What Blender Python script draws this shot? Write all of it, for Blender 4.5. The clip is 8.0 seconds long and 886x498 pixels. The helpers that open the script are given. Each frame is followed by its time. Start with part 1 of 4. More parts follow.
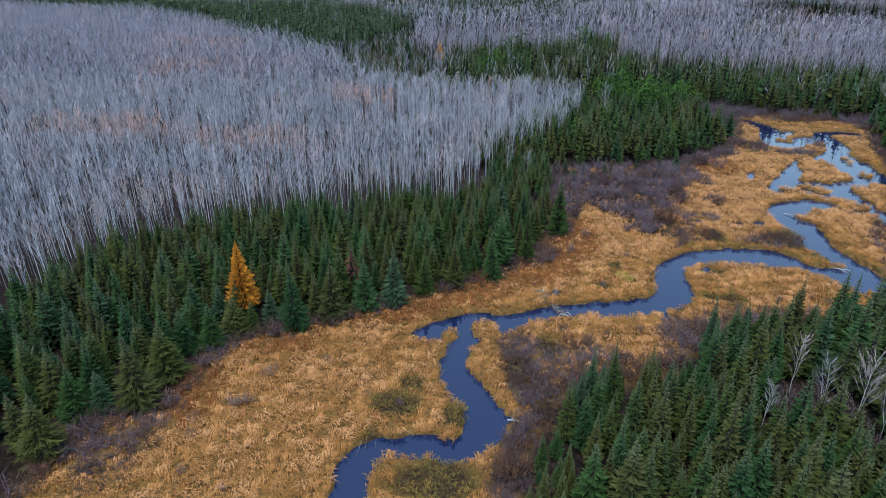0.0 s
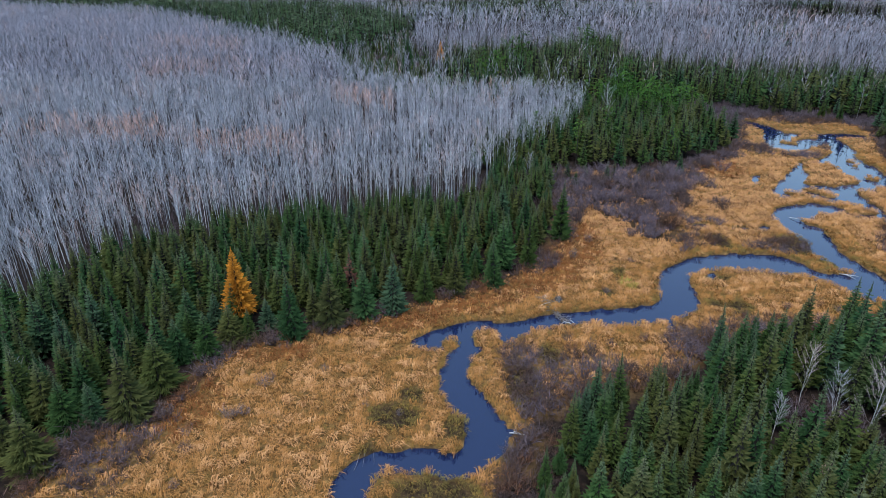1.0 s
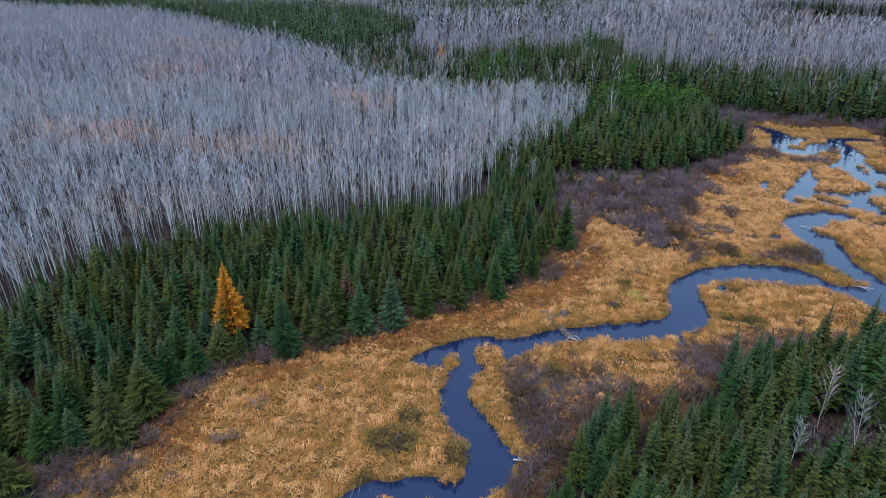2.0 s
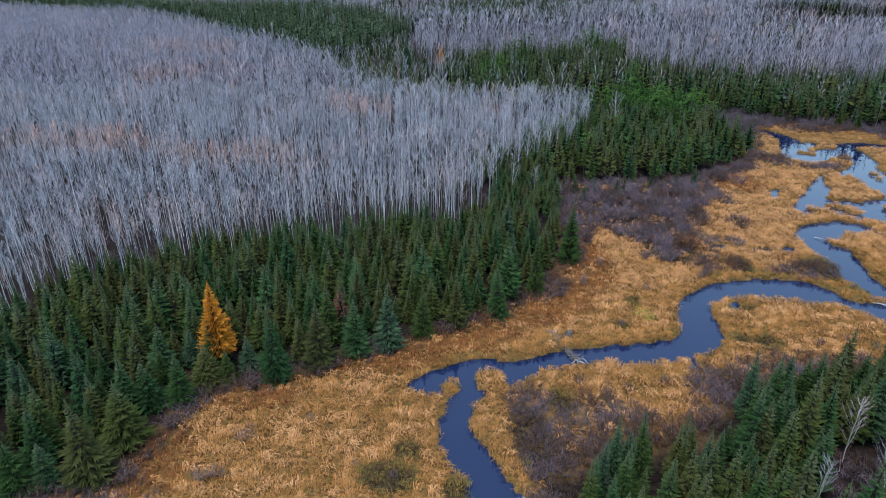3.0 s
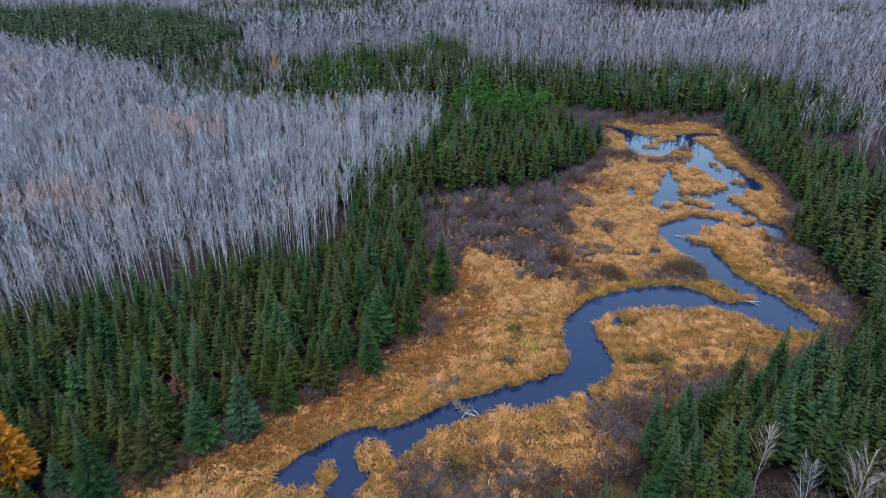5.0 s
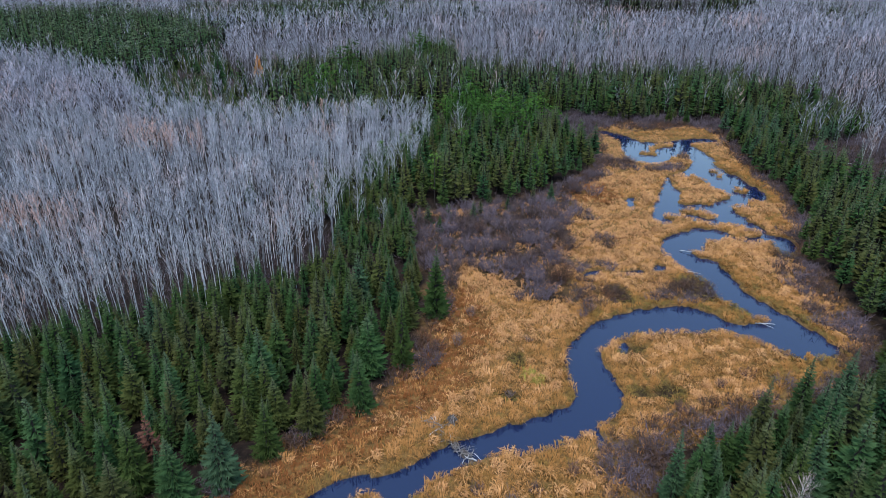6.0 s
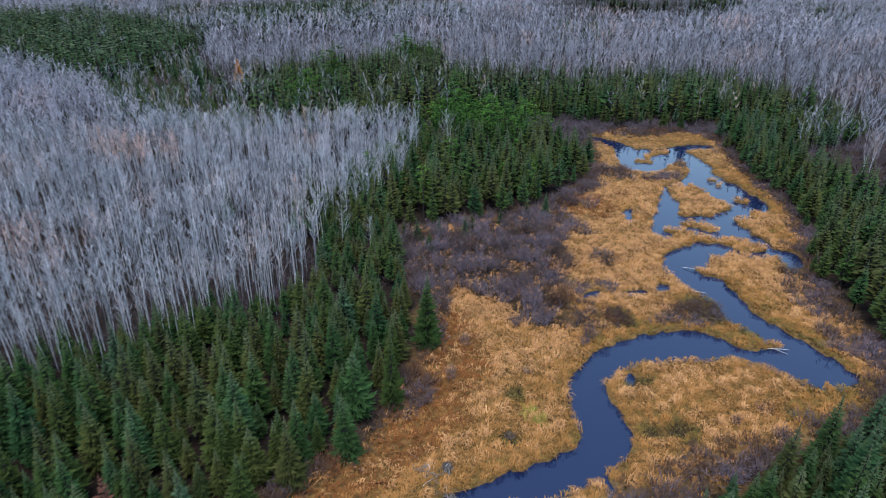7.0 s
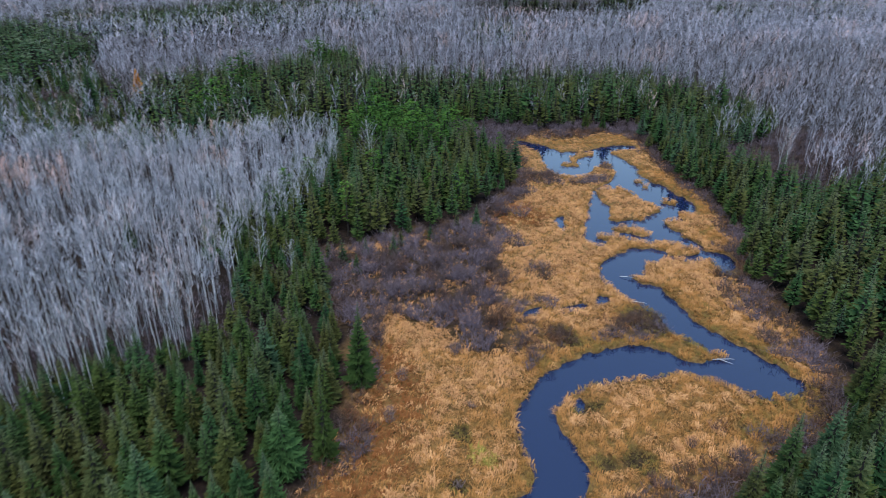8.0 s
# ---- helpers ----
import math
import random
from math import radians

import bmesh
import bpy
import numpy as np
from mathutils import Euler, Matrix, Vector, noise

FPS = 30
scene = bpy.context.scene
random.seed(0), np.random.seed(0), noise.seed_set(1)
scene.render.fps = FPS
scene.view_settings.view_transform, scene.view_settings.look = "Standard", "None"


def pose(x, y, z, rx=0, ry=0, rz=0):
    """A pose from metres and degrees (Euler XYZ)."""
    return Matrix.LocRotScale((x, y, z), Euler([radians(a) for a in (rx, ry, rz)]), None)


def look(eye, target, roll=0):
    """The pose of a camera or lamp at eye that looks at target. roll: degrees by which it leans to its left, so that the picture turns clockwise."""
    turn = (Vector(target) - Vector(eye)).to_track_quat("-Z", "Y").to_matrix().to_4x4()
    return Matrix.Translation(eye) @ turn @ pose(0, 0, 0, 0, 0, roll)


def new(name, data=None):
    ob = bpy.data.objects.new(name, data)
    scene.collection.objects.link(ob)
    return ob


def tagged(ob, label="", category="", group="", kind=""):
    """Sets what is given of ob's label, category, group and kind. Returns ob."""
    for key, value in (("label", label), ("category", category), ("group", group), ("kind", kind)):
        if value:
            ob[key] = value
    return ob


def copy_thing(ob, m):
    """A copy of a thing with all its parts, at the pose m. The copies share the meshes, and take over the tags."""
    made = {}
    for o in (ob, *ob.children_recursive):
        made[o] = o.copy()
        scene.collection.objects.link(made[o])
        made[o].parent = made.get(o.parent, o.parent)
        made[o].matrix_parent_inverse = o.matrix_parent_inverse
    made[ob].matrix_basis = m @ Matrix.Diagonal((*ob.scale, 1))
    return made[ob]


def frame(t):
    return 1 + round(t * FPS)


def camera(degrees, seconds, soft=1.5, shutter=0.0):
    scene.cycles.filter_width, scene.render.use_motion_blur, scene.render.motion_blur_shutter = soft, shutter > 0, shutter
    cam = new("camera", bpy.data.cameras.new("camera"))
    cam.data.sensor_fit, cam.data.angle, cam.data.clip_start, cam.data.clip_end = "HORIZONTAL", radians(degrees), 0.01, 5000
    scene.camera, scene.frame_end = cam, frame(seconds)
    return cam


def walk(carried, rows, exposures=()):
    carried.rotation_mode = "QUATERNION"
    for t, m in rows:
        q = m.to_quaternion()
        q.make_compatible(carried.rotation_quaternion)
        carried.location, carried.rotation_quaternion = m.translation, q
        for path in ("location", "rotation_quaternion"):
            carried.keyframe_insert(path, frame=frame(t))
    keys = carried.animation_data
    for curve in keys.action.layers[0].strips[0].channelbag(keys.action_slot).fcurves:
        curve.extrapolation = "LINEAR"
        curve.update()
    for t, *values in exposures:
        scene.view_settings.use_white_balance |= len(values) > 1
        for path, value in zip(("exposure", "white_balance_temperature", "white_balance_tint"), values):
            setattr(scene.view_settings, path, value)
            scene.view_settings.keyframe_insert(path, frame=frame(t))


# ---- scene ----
cam = camera(69.0, 8.0, 0.42, 0.5)
METRES, EYE, TILT, LEAN, TURN = 60.0, 64.5, -25.9, 0.0, 0.0
ROWS = [
    (0.0, 0.0, 0.0, 0.0, 0.0, 0.0, -0.0),
    (0.5, 0.0005, 0.0166, 0.008, 0.01, 0.01, 0.01),
    (1.0, 0.0009, 0.0416, 0.0198, 0.06, 0.0, -0.0),
    (1.5, 0.0013, 0.0772, 0.0367, 0.11, 0.01, -0.01),
    (3.0, 0.0034, 0.2229, 0.1078, 0.1, -0.01, 0.03),
    (3.5, 0.0057, 0.2809, 0.1357, -1.13, -0.04, 0.63),
    (4.0, 0.0078, 0.3434, 0.1653, -5.13, -0.19, 2.52),
    (4.5, 0.0103, 0.4086, 0.1963, -9.47, -0.47, 4.51),
    (4.7, 0.0117, 0.4351, 0.2093, -11.2, -0.63, 5.27),
    (6.0, 0.0311, 0.6113, 0.2974, -13.63, -0.96, 6.33),
    (6.5, 0.0445, 0.68, 0.3313, -13.62, -0.97, 6.34),
    (7.0, 0.061, 0.7499, 0.3651, -14.8, -1.09, 6.89),
    (7.5, 0.079, 0.8209, 0.3988, -18.19, -1.53, 8.38),
    (8.0, 0.0979, 0.8925, 0.4321, -21.6, -2.05, 9.87),
]
walk(cam, [(t, pose(0, 0, EYE, TILT, LEAN, TURN) @ pose(METRES * x, METRES * y, METRES * z, 90 + pitch, roll, yaw)) for t, x, y, z, yaw, pitch, roll in ROWS])

# ---- light: an overcast late-autumn afternoon ----
SUN_UP, SUN_ROUND = 73.0, 215.0
world = bpy.data.worlds.new("sky")
scene.world = world
world.use_nodes = True
wn = world.node_tree.nodes
sky = wn.new("ShaderNodeTexSky")
sky.sky_type = "NISHITA"
sky.sun_disc = False
sky.sun_elevation, sky.sun_rotation = radians(SUN_UP), radians(SUN_ROUND)
sky.air_density, sky.dust_density, sky.ozone_density = 1.8, 1.6, 6.5
wn["Background"].inputs["Strength"].default_value = 0.15
world.node_tree.links.new(sky.outputs[0], wn["Background"].inputs["Color"])
sun = new("sun", bpy.data.lights.new("sun", "SUN"))
sun.data.energy, sun.data.angle, sun.data.color = 1.5, radians(45), (0.97, 0.97, 1.0)
_a, _e = radians(SUN_ROUND), radians(SUN_UP)
sun.matrix_world = look((math.sin(_a) * math.cos(_e) * 100, math.cos(_a) * math.cos(_e) * 100, math.sin(_e) * 100), (0, 0, 0))
scene.view_settings.exposure = 1.47


# ---- materials ----
def material(name, rough=0.8, spec=0.3):
    m = bpy.data.materials.new(name)
    m.use_nodes = True
    b = m.node_tree.nodes["Principled BSDF"]
    b.inputs["Roughness"].default_value = rough
    b.inputs["Specular IOR Level"].default_value = spec
    return m, m.node_tree.nodes, m.node_tree.links, b


def ramp(nodes, links, fac, stops):
    r = nodes.new("ShaderNodeValToRGB")
    while len(r.color_ramp.elements) < len(stops):
        r.color_ramp.elements.new(0.5)
    for e, (p, c) in zip(r.color_ramp.elements, stops):
        e.position, e.color = p, (*c, 1)
    links.new(fac, r.inputs["Fac"])
    return r.outputs["Color"]


def noise_tex(nodes, links, scale, detail=4.0, coords="Object", rough=0.55):
    c = nodes.new("ShaderNodeTexCoord")
    n = nodes.new("ShaderNodeTexNoise")
    n.inputs["Scale"].default_value, n.inputs["Detail"].default_value, n.inputs["Roughness"].default_value = scale, detail, rough
    links.new(c.outputs[coords], n.inputs["Vector"])
    return n.outputs["Fac"]


def mixed(nodes, links, a, b, fac, mode="MIX"):
    x = nodes.new("ShaderNodeMix")
    x.data_type, x.blend_type = "RGBA", mode
    for sock, v in ((x.inputs[0], fac), (x.inputs[6], a), (x.inputs[7], b)):
        if isinstance(v, (tuple, float)):
            sock.default_value = (*v, 1) if isinstance(v, tuple) else v
        else:
            links.new(v, sock)
    return x.outputs[2]


def attribute(nodes, name):
    a = nodes.new("ShaderNodeAttribute")
    a.attribute_name = name
    return a.outputs["Fac"]


def varied(name, stops, by="tone", rough=0.8, spec=0.25, fine=0.45, grain=3.0, tops=None):
    """A plant material: its colour runs along the stops, by plant (an attribute, or the object's own random), with fine mottling."""
    m, n, l, b = material(name, rough, spec)
    if by == "island":
        tone = n.new("ShaderNodeNewGeometry").outputs["Random Per Island"]
    elif by == "object":
        tone = n.new("ShaderNodeObjectInfo").outputs["Random"]
    else:
        tone = attribute(n, by)
    col = ramp(n, l, tone, stops)
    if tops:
        # the crown runs to a paler grey-olive towards its top
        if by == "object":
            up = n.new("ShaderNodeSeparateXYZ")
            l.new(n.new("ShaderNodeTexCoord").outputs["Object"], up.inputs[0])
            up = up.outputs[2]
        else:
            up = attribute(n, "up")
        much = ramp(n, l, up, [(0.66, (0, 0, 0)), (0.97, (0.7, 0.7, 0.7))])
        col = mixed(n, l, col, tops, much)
    isl = n.new("ShaderNodeNewGeometry").outputs["Random Per Island"]
    dark = ramp(n, l, isl, [(0, (1 - fine,) * 3), (1, (1 + fine,) * 3)])
    col = mixed(n, l, col, dark, 1.0, "MULTIPLY")
    gr = ramp(n, l, noise_tex(n, l, grain), [(0.3, (0.8, 0.8, 0.8)), (0.7, (1.15, 1.15, 1.15))])
    l.new(mixed(n, l, col, gr, 1.0, "MULTIPLY"), b.inputs["Base Color"])
    return m


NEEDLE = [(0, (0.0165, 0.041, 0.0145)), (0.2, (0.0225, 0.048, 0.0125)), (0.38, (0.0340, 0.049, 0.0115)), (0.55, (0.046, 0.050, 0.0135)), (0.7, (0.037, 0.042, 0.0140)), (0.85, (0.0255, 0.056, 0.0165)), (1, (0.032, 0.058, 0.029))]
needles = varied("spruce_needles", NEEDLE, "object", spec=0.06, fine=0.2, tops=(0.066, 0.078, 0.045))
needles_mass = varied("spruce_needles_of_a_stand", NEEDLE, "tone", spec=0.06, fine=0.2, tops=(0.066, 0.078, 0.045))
PINE = [(0, (0.019, 0.050, 0.009)), (0.6, (0.031, 0.069, 0.011)), (1, (0.044, 0.084, 0.014))]
needles_pine = varied("pine_needles_of_a_stand", PINE, "tone", spec=0.03, fine=0.3)
larch_needles = varied("golden_larch_needles", [(0, (0.33, 0.125, 0.013)), (1, (0.37, 0.152, 0.017))], "object", spec=0.1, fine=0.3)
rust = varied("dead_rusty_needles", [(0, (0.077, 0.0315, 0.0196)), (1, (0.098, 0.0385, 0.0245))], "object", spec=0.1)
# also colours the spruces' cores, darkened to stand in for inner crown shade
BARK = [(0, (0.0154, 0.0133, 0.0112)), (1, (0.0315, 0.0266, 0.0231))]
bark = varied("grey_brown_bark_and_core_shade", BARK, "object", spec=0.02)
bark_mass = varied("grey_brown_bark_and_core_shade_of_a_stand", BARK, "tone", spec=0.02)
ASPEN = [(0, (0.12, 0.124, 0.13)), (0.4, (0.21, 0.215, 0.225)), (0.75, (0.37, 0.38, 0.385)), (1, (0.58, 0.59, 0.59))]
aspen_bark = varied("pale_aspen_bark", [(0, (0.30, 0.31, 0.32)), (0.5, (0.42, 0.43, 0.44)), (1, (0.60, 0.60, 0.59))], "island", grain=1.5, spec=0.2, fine=0.1)
aspen_bark_mass = varied("pale_aspen_bark_of_a_stand", ASPEN, "island", grain=1.5, spec=0.2, fine=0.1)
# the distant wood's copy: dimmer, less contrast and a bluer tint than nearby
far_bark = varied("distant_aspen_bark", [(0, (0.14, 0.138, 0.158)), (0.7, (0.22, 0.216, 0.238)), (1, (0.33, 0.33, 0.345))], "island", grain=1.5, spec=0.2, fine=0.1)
birch_bark = varied("white_birch_bark", [(0, (0.308, 0.301, 0.287)), (1, (0.392, 0.385, 0.371))], "object", grain=2.0, spec=0.2, fine=0.15)
TWIG = [(0, (0.235, 0.240, 0.262)), (0.45, (0.275, 0.268, 0.290)), (0.72, (0.32, 0.264, 0.262)), (1, (0.375, 0.240, 0.200))]
aspen_twigs = varied("grey_aspen_twigs", TWIG, "object", spec=0.1)
aspen_twigs_mass = varied("grey_aspen_twigs_of_a_stand", TWIG, "tone", spec=0.1)
# twigs of the distant wood, tinted bluer and dimmer than TWIG
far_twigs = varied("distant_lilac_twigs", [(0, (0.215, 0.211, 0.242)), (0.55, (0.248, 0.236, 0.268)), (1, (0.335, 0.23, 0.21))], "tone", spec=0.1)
shrub_twigs = varied("purple_brown_shrub_twigs", [(0, (0.105, 0.082, 0.095)), (0.3, (0.078, 0.060, 0.066)), (0.5, (0.052, 0.037, 0.034)), (0.7, (0.07, 0.041, 0.027)), (1, (0.115, 0.048, 0.024))], "tone", spec=0.03)
shrub_single = varied("grey_purple_shrub_twigs", [(0, (0.098, 0.0735, 0.07)), (1, (0.126, 0.0875, 0.0735))], "object", spec=0.1)
shrub_dark = varied("dark_brown_shrub_twigs", [(0, (0.0595, 0.0434, 0.0448)), (0.7, (0.0735, 0.049, 0.0434)), (1, (0.105, 0.0525, 0.035))], "object", spec=0.1)
straw = varied("dry_marsh_grass", [(0, (0.020, 0.013, 0.0085)), (0.2, (0.112, 0.083, 0.021)), (0.45, (0.200, 0.093, 0.025)), (0.64, (0.270, 0.128, 0.040)), (0.8, (0.385, 0.200, 0.084)), (0.85, (0.165, 0.066, 0.0205)), (1, (0.132, 0.047, 0.0145))], "tone", fine=0.08, spec=0.05)
sedge_green = varied("yellow_green_sedge", [(0, (0.12, 0.105, 0.02)), (0.6, (0.19, 0.15, 0.03)), (1, (0.26, 0.16, 0.045))], "tone", fine=0.3, spec=0.05)
dead_wood = varied("weathered_grey_sticks", [(0, (0.063, 0.0525, 0.0455)), (1, (0.14, 0.1225, 0.1085))], "object", grain=6.0)
pale_wood = varied("bleached_wood", [(0, (0.266, 0.259, 0.245)), (1, (0.35, 0.336, 0.322))], "object", grain=6.0)
mud_mat = varied("dark_mud", [(0, (0.0315, 0.0245, 0.0196)), (1, (0.042, 0.0336, 0.028))], "object", grain=5.0)

# ground: muck, leaf litter with the stands' shade painted in, straw mat in the marsh
ground_mat, n, l, b = material("ground_litter", 0.95, 0.04)
small = noise_tex(n, l, 1.3, 6)
# near black: the shade between the trees is put into the litter's colour
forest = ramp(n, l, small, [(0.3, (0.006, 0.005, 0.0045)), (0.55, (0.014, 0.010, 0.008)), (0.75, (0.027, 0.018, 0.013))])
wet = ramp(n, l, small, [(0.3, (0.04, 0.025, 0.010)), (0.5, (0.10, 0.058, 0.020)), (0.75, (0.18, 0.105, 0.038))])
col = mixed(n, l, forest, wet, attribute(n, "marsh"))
mud = ramp(n, l, small, [(0.3, (0.018, 0.015, 0.012)), (0.7, (0.05, 0.04, 0.03))])
l.new(mixed(n, l, col, mud, attribute(n, "bed")), b.inputs["Base Color"])
bump = n.new("ShaderNodeBump")
bump.inputs["Strength"].default_value, bump.inputs["Distance"].default_value = 0.6, 0.3
l.new(small, bump.inputs["Height"])
l.new(bump.outputs[0], b.inputs["Normal"])

water_mat, n, l, b = material("still_dark_water", 0.03, 0.5)
b.inputs["IOR"].default_value = 1.45
b.inputs["Base Color"].default_value = (0.005, 0.009, 0.028, 1)
bump = n.new("ShaderNodeBump")
bump.inputs["Strength"].default_value, bump.inputs["Distance"].default_value = 0.05, 0.05
l.new(noise_tex(n, l, 0.9, 3), bump.inputs["Height"])
l.new(bump.outputs[0], b.inputs["Normal"])


# ---- plan: courses of water (x, y, half width), islets (x, y, half sizes) and outlines of the stands, in metres ----
STREAM = [(-4.0, -12.0, 2.6), (-5.0, 4.0, 2.6), (-9.0, 22.0, 2.6), (-13.0, 45.0, 2.4), (-12.0, 59.8, 2.3), (-12.2, 62.9, 2.3), (-11.4, 66.0, 2.4), (-9.7, 68.4, 2.2), (-6.6, 69.0, 2.0), (-1.9, 69.1, 2.0), (2.2, 68.2, 2.2),
          (5.6, 71.7, 2.5), (6.5, 74.7, 2.6), (5.7, 77.4, 2.7), (4.6, 80.1, 2.8), (2.8, 83.5, 2.7), (1.6, 87.5, 2.0), (2.3, 90.7, 2.0), (3.1, 94.4, 2.2), (4.5, 98.0, 3.0)]
POOL = [(-3.4, 97.7, 1.9), (1.1, 98.9, 3.6), (6.3, 100.1, 4.4), (11.5, 101.1, 2.7), (15.9, 103.3, 2.1), (20.6, 104.8, 2.3), (24.9, 105.6, 1.9), (28.5, 106.0, 2.5), (33.0, 106.0, 3.1), (36.7, 106.4, 3.0),
        (40.9, 107.6, 2.9), (44.8, 109.7, 3.0), (46.5, 112.5, 3.6), (47.2, 117.2, 3.2), (48.3, 121.4, 2.9), (50.0, 123.7, 2.6), (53.1, 126.2, 2.8), (56.8, 128.1, 3.0), (61.1, 128.9, 3.2), (65.0, 128.6, 3.9),
        (69.0, 128.3, 4.3), (73.0, 127.4, 4.2), (75.2, 125.8, 3.4), (77.4, 123.9, 1.9), (80.1, 121.3, 2.3), (84.2, 118.7, 3.8), (86.8, 116.7, 5.2), (88.4, 114.6, 4.0), (90.7, 113.2, 1.9)]
UPPER = [(87.5, 117.5, 4.5), (89.1, 121.3, 2.6), (87.9, 125.7, 2.9), (86.8, 129.9, 3.1), (86.4, 133.8, 2.8), (87.9, 137.9, 2.6), (87.6, 141.4, 3.3), (87.6, 146.0, 4.4), (87.6, 151.5, 4.2)]
POND = [(129.7, 208.9, 4.0), (127.6, 203.1, 5.5), (126.8, 196.8, 5.5), (125.6, 187.9, 5.0), (121.2, 179.3, 4.0), (114.2, 171.0, 4.6), (107.3, 164.3, 3.6), (100.4, 159.9, 3.4), (95.8, 158.2, 4.0), (90.7, 156.2, 4.5), (87.0, 152.8, 3.5)]
HEAD = [[(116.6, 246.5, 2.2), (119.5, 239.5, 2.8), (120.2, 232.5, 3.6), (117.9, 225.0, 4.4), (113.9, 215.0, 3.6)], [(118.6, 227.6, 3.0), (125.8, 229.0, 2.4)], [(113.6, 214.6, 3.0), (117.2, 212.4, 2.8), (122.5, 216.0, 3.0), (129.3, 221.7, 4.2), (134.8, 225.1, 4.0)],
        [(133.0, 225.7, 3.6), (134.8, 222.0, 3.6), (134.4, 215.5, 3.2), (133.7, 208.9, 3.0)], [(136.6, 228.0, 2.6), (143.3, 228.2, 2.6), (148.5, 227.0, 2.2)]]
ARMS = [[(130.8, 193.3, 2.4), (128.6, 187.0, 3.4), (127.3, 180.9, 4.2), (126.2, 176.3, 2.6)], [(122.5, 201.5, 2.0), (114.2, 195.7, 2.6), (108.1, 188.5, 2.6), (102.1, 180.8, 2.6), (97.5, 175.0, 2.8), (93.6, 169.9, 2.2)],
        [(100.2, 177.9, 2.4), (104.8, 176.2, 2.2), (108.2, 174.1, 2.6), (109.9, 169.7, 3.0)], [(100.3, 172.1, 1.4), (102.9, 167.9, 1.4), (104.3, 163.9, 1.6)], [(94.9, 159.4, 3.0), (98.0, 161.2, 2.0), (101.1, 160.3, 2.0)],
        [(111.0, 165.9, 2.2), (112.5, 160.9, 1.8), (112.2, 154.1, 2.2), (113.6, 151.4, 2.4), (110.0, 146.3, 1.4)], [(103.4, 156.3, 0.8), (108.1, 153.8, 1.4), (111.8, 153.7, 1.6)]]
SIDE = [[(61.5, 147.6, 0.9), (65.2, 148.8, 0.9)], [(69.0, 146.6, 0.7), (73.5, 146.4, 0.8)], [(77.5, 146.4, 1.0), (79.0, 147.0, 1.2)], [(90.6, 179.5, 0.9), (93.0, 185.0, 1.0)],
        [(56.0, 121.8, 0.6), (56.5, 123.2, 0.5)], [(41.6, 106.0, 0.9), (42.0, 102.8, 0.5)], [(8.0, 74.8, 1.3), (10.0, 74.6, 0.5)]]
# grass land between the channels, as courses too
POND_LAND = [[(115.4, 195.3, 3.2), (114.7, 187.9, 5.2), (116.5, 181.9, 4.6)], [(105.6, 179.8, 1.2), (105.6, 177.9, 1.0)], [(104.4, 173.4, 1.5), (106.7, 169.2, 1.6)], [(96.4, 171.1, 1.5), (99.5, 166.5, 2.1), (102.7, 163.3, 2.0)], [(88.8, 164.2, 3.0), (96.1, 164.6, 2.4)],
             [(105.9, 161.5, 2.4), (110.1, 157.1, 2.0)], [(97.4, 153.4, 2.6), (103.0, 150.4, 3.6), (108.6, 148.3, 1.8)], [(90.5, 151.8, 1.1), (91.1, 149.8, 1.3)], [(117.5, 170.0, 2.8), (119.2, 166.0, 4.5), (121.4, 161.9, 5.0)]]
HEAD_LAND = [[(113.9, 156.1, 1.1), (116.3, 154.4, 1.3)], [(125.6, 182.6, 1.6), (126.5, 181.9, 1.6)], [(128.3, 198.9, 1.0), (129.1, 198.1, 1.0)], [(127.6, 194.2, 0.8), (128.1, 194.0, 0.8)], [(104.9, 206.5, 4.0), (112.4, 203.4, 4.6), (120.8, 206.1, 4.0), (127.5, 211.2, 2.4)],
             [(117.7, 220.2, 1.6), (120.6, 218.8, 1.6)], [(125.3, 225.3, 1.2), (130.7, 226.3, 2.2)]]
ISLETS = [(1.3, 96.8, 1.9, 1.4), (7.6, 98.6, 2.7, 2.9)]
STAND_A = [(-66, 2), (-60, 36), (-56, 58), (-53.4, 64), (-52.8, 75.9), (-49, 77.8), (-43.2, 81.0), (-43.2, 89.4), (-38.6, 96.2), (-31.2, 99), (-23.5, 101.8), (-15.6, 106.3), (-3.9, 112.3), (5.4, 117), (10.2, 119.5),
           (18.3, 127.4), (26.6, 141.6), (29.3, 155), (28.1, 157.6), (9.5, 156.7), (-11.8, 152.4), (-35.4, 144.3), (-49.9, 138.7), (-68.2, 130.2), (-75.6, 114.2), (-78.9, 103.4), (-84, 80), (-88, 2)]
STAND_B = [(9, 196), (12, 205), (30, 226), (40, 240), (57.2, 267.1), (81.9, 284.9), (94.2, 257.6), (99.4, 232.2), (98.6, 215.4), (90, 207), (82, 200), (69, 193), (53.6, 189), (40, 188.5), (29, 189), (10, 188)]
STAND_C = [(-6, 318), (8, 278), (30, 277), (48, 276), (60, 284), (72, 288), (97, 278), (107.7, 273), (122, 264), (131, 256), (150, 253), (161, 248), (168, 241), (190, 228), (211.5, 223), (210.4, 252.8), (201.3, 291.5), (181, 303.6), (134.7, 322.4), (101.8, 346.2), (109, 421), (38.6, 382), (-10.6, 364)]
STAND_D = [(9, 0), (6, 24), (8.5, 50.8), (10.2, 56.6), (13, 66), (15.9, 74.2), (24.7, 79.8), (33.5, 81.3), (39.1, 84), (47.9, 94.1), (59.3, 96.6), (76.7, 99), (90, 103), (99, 109), (125, 104), (125, 0)]
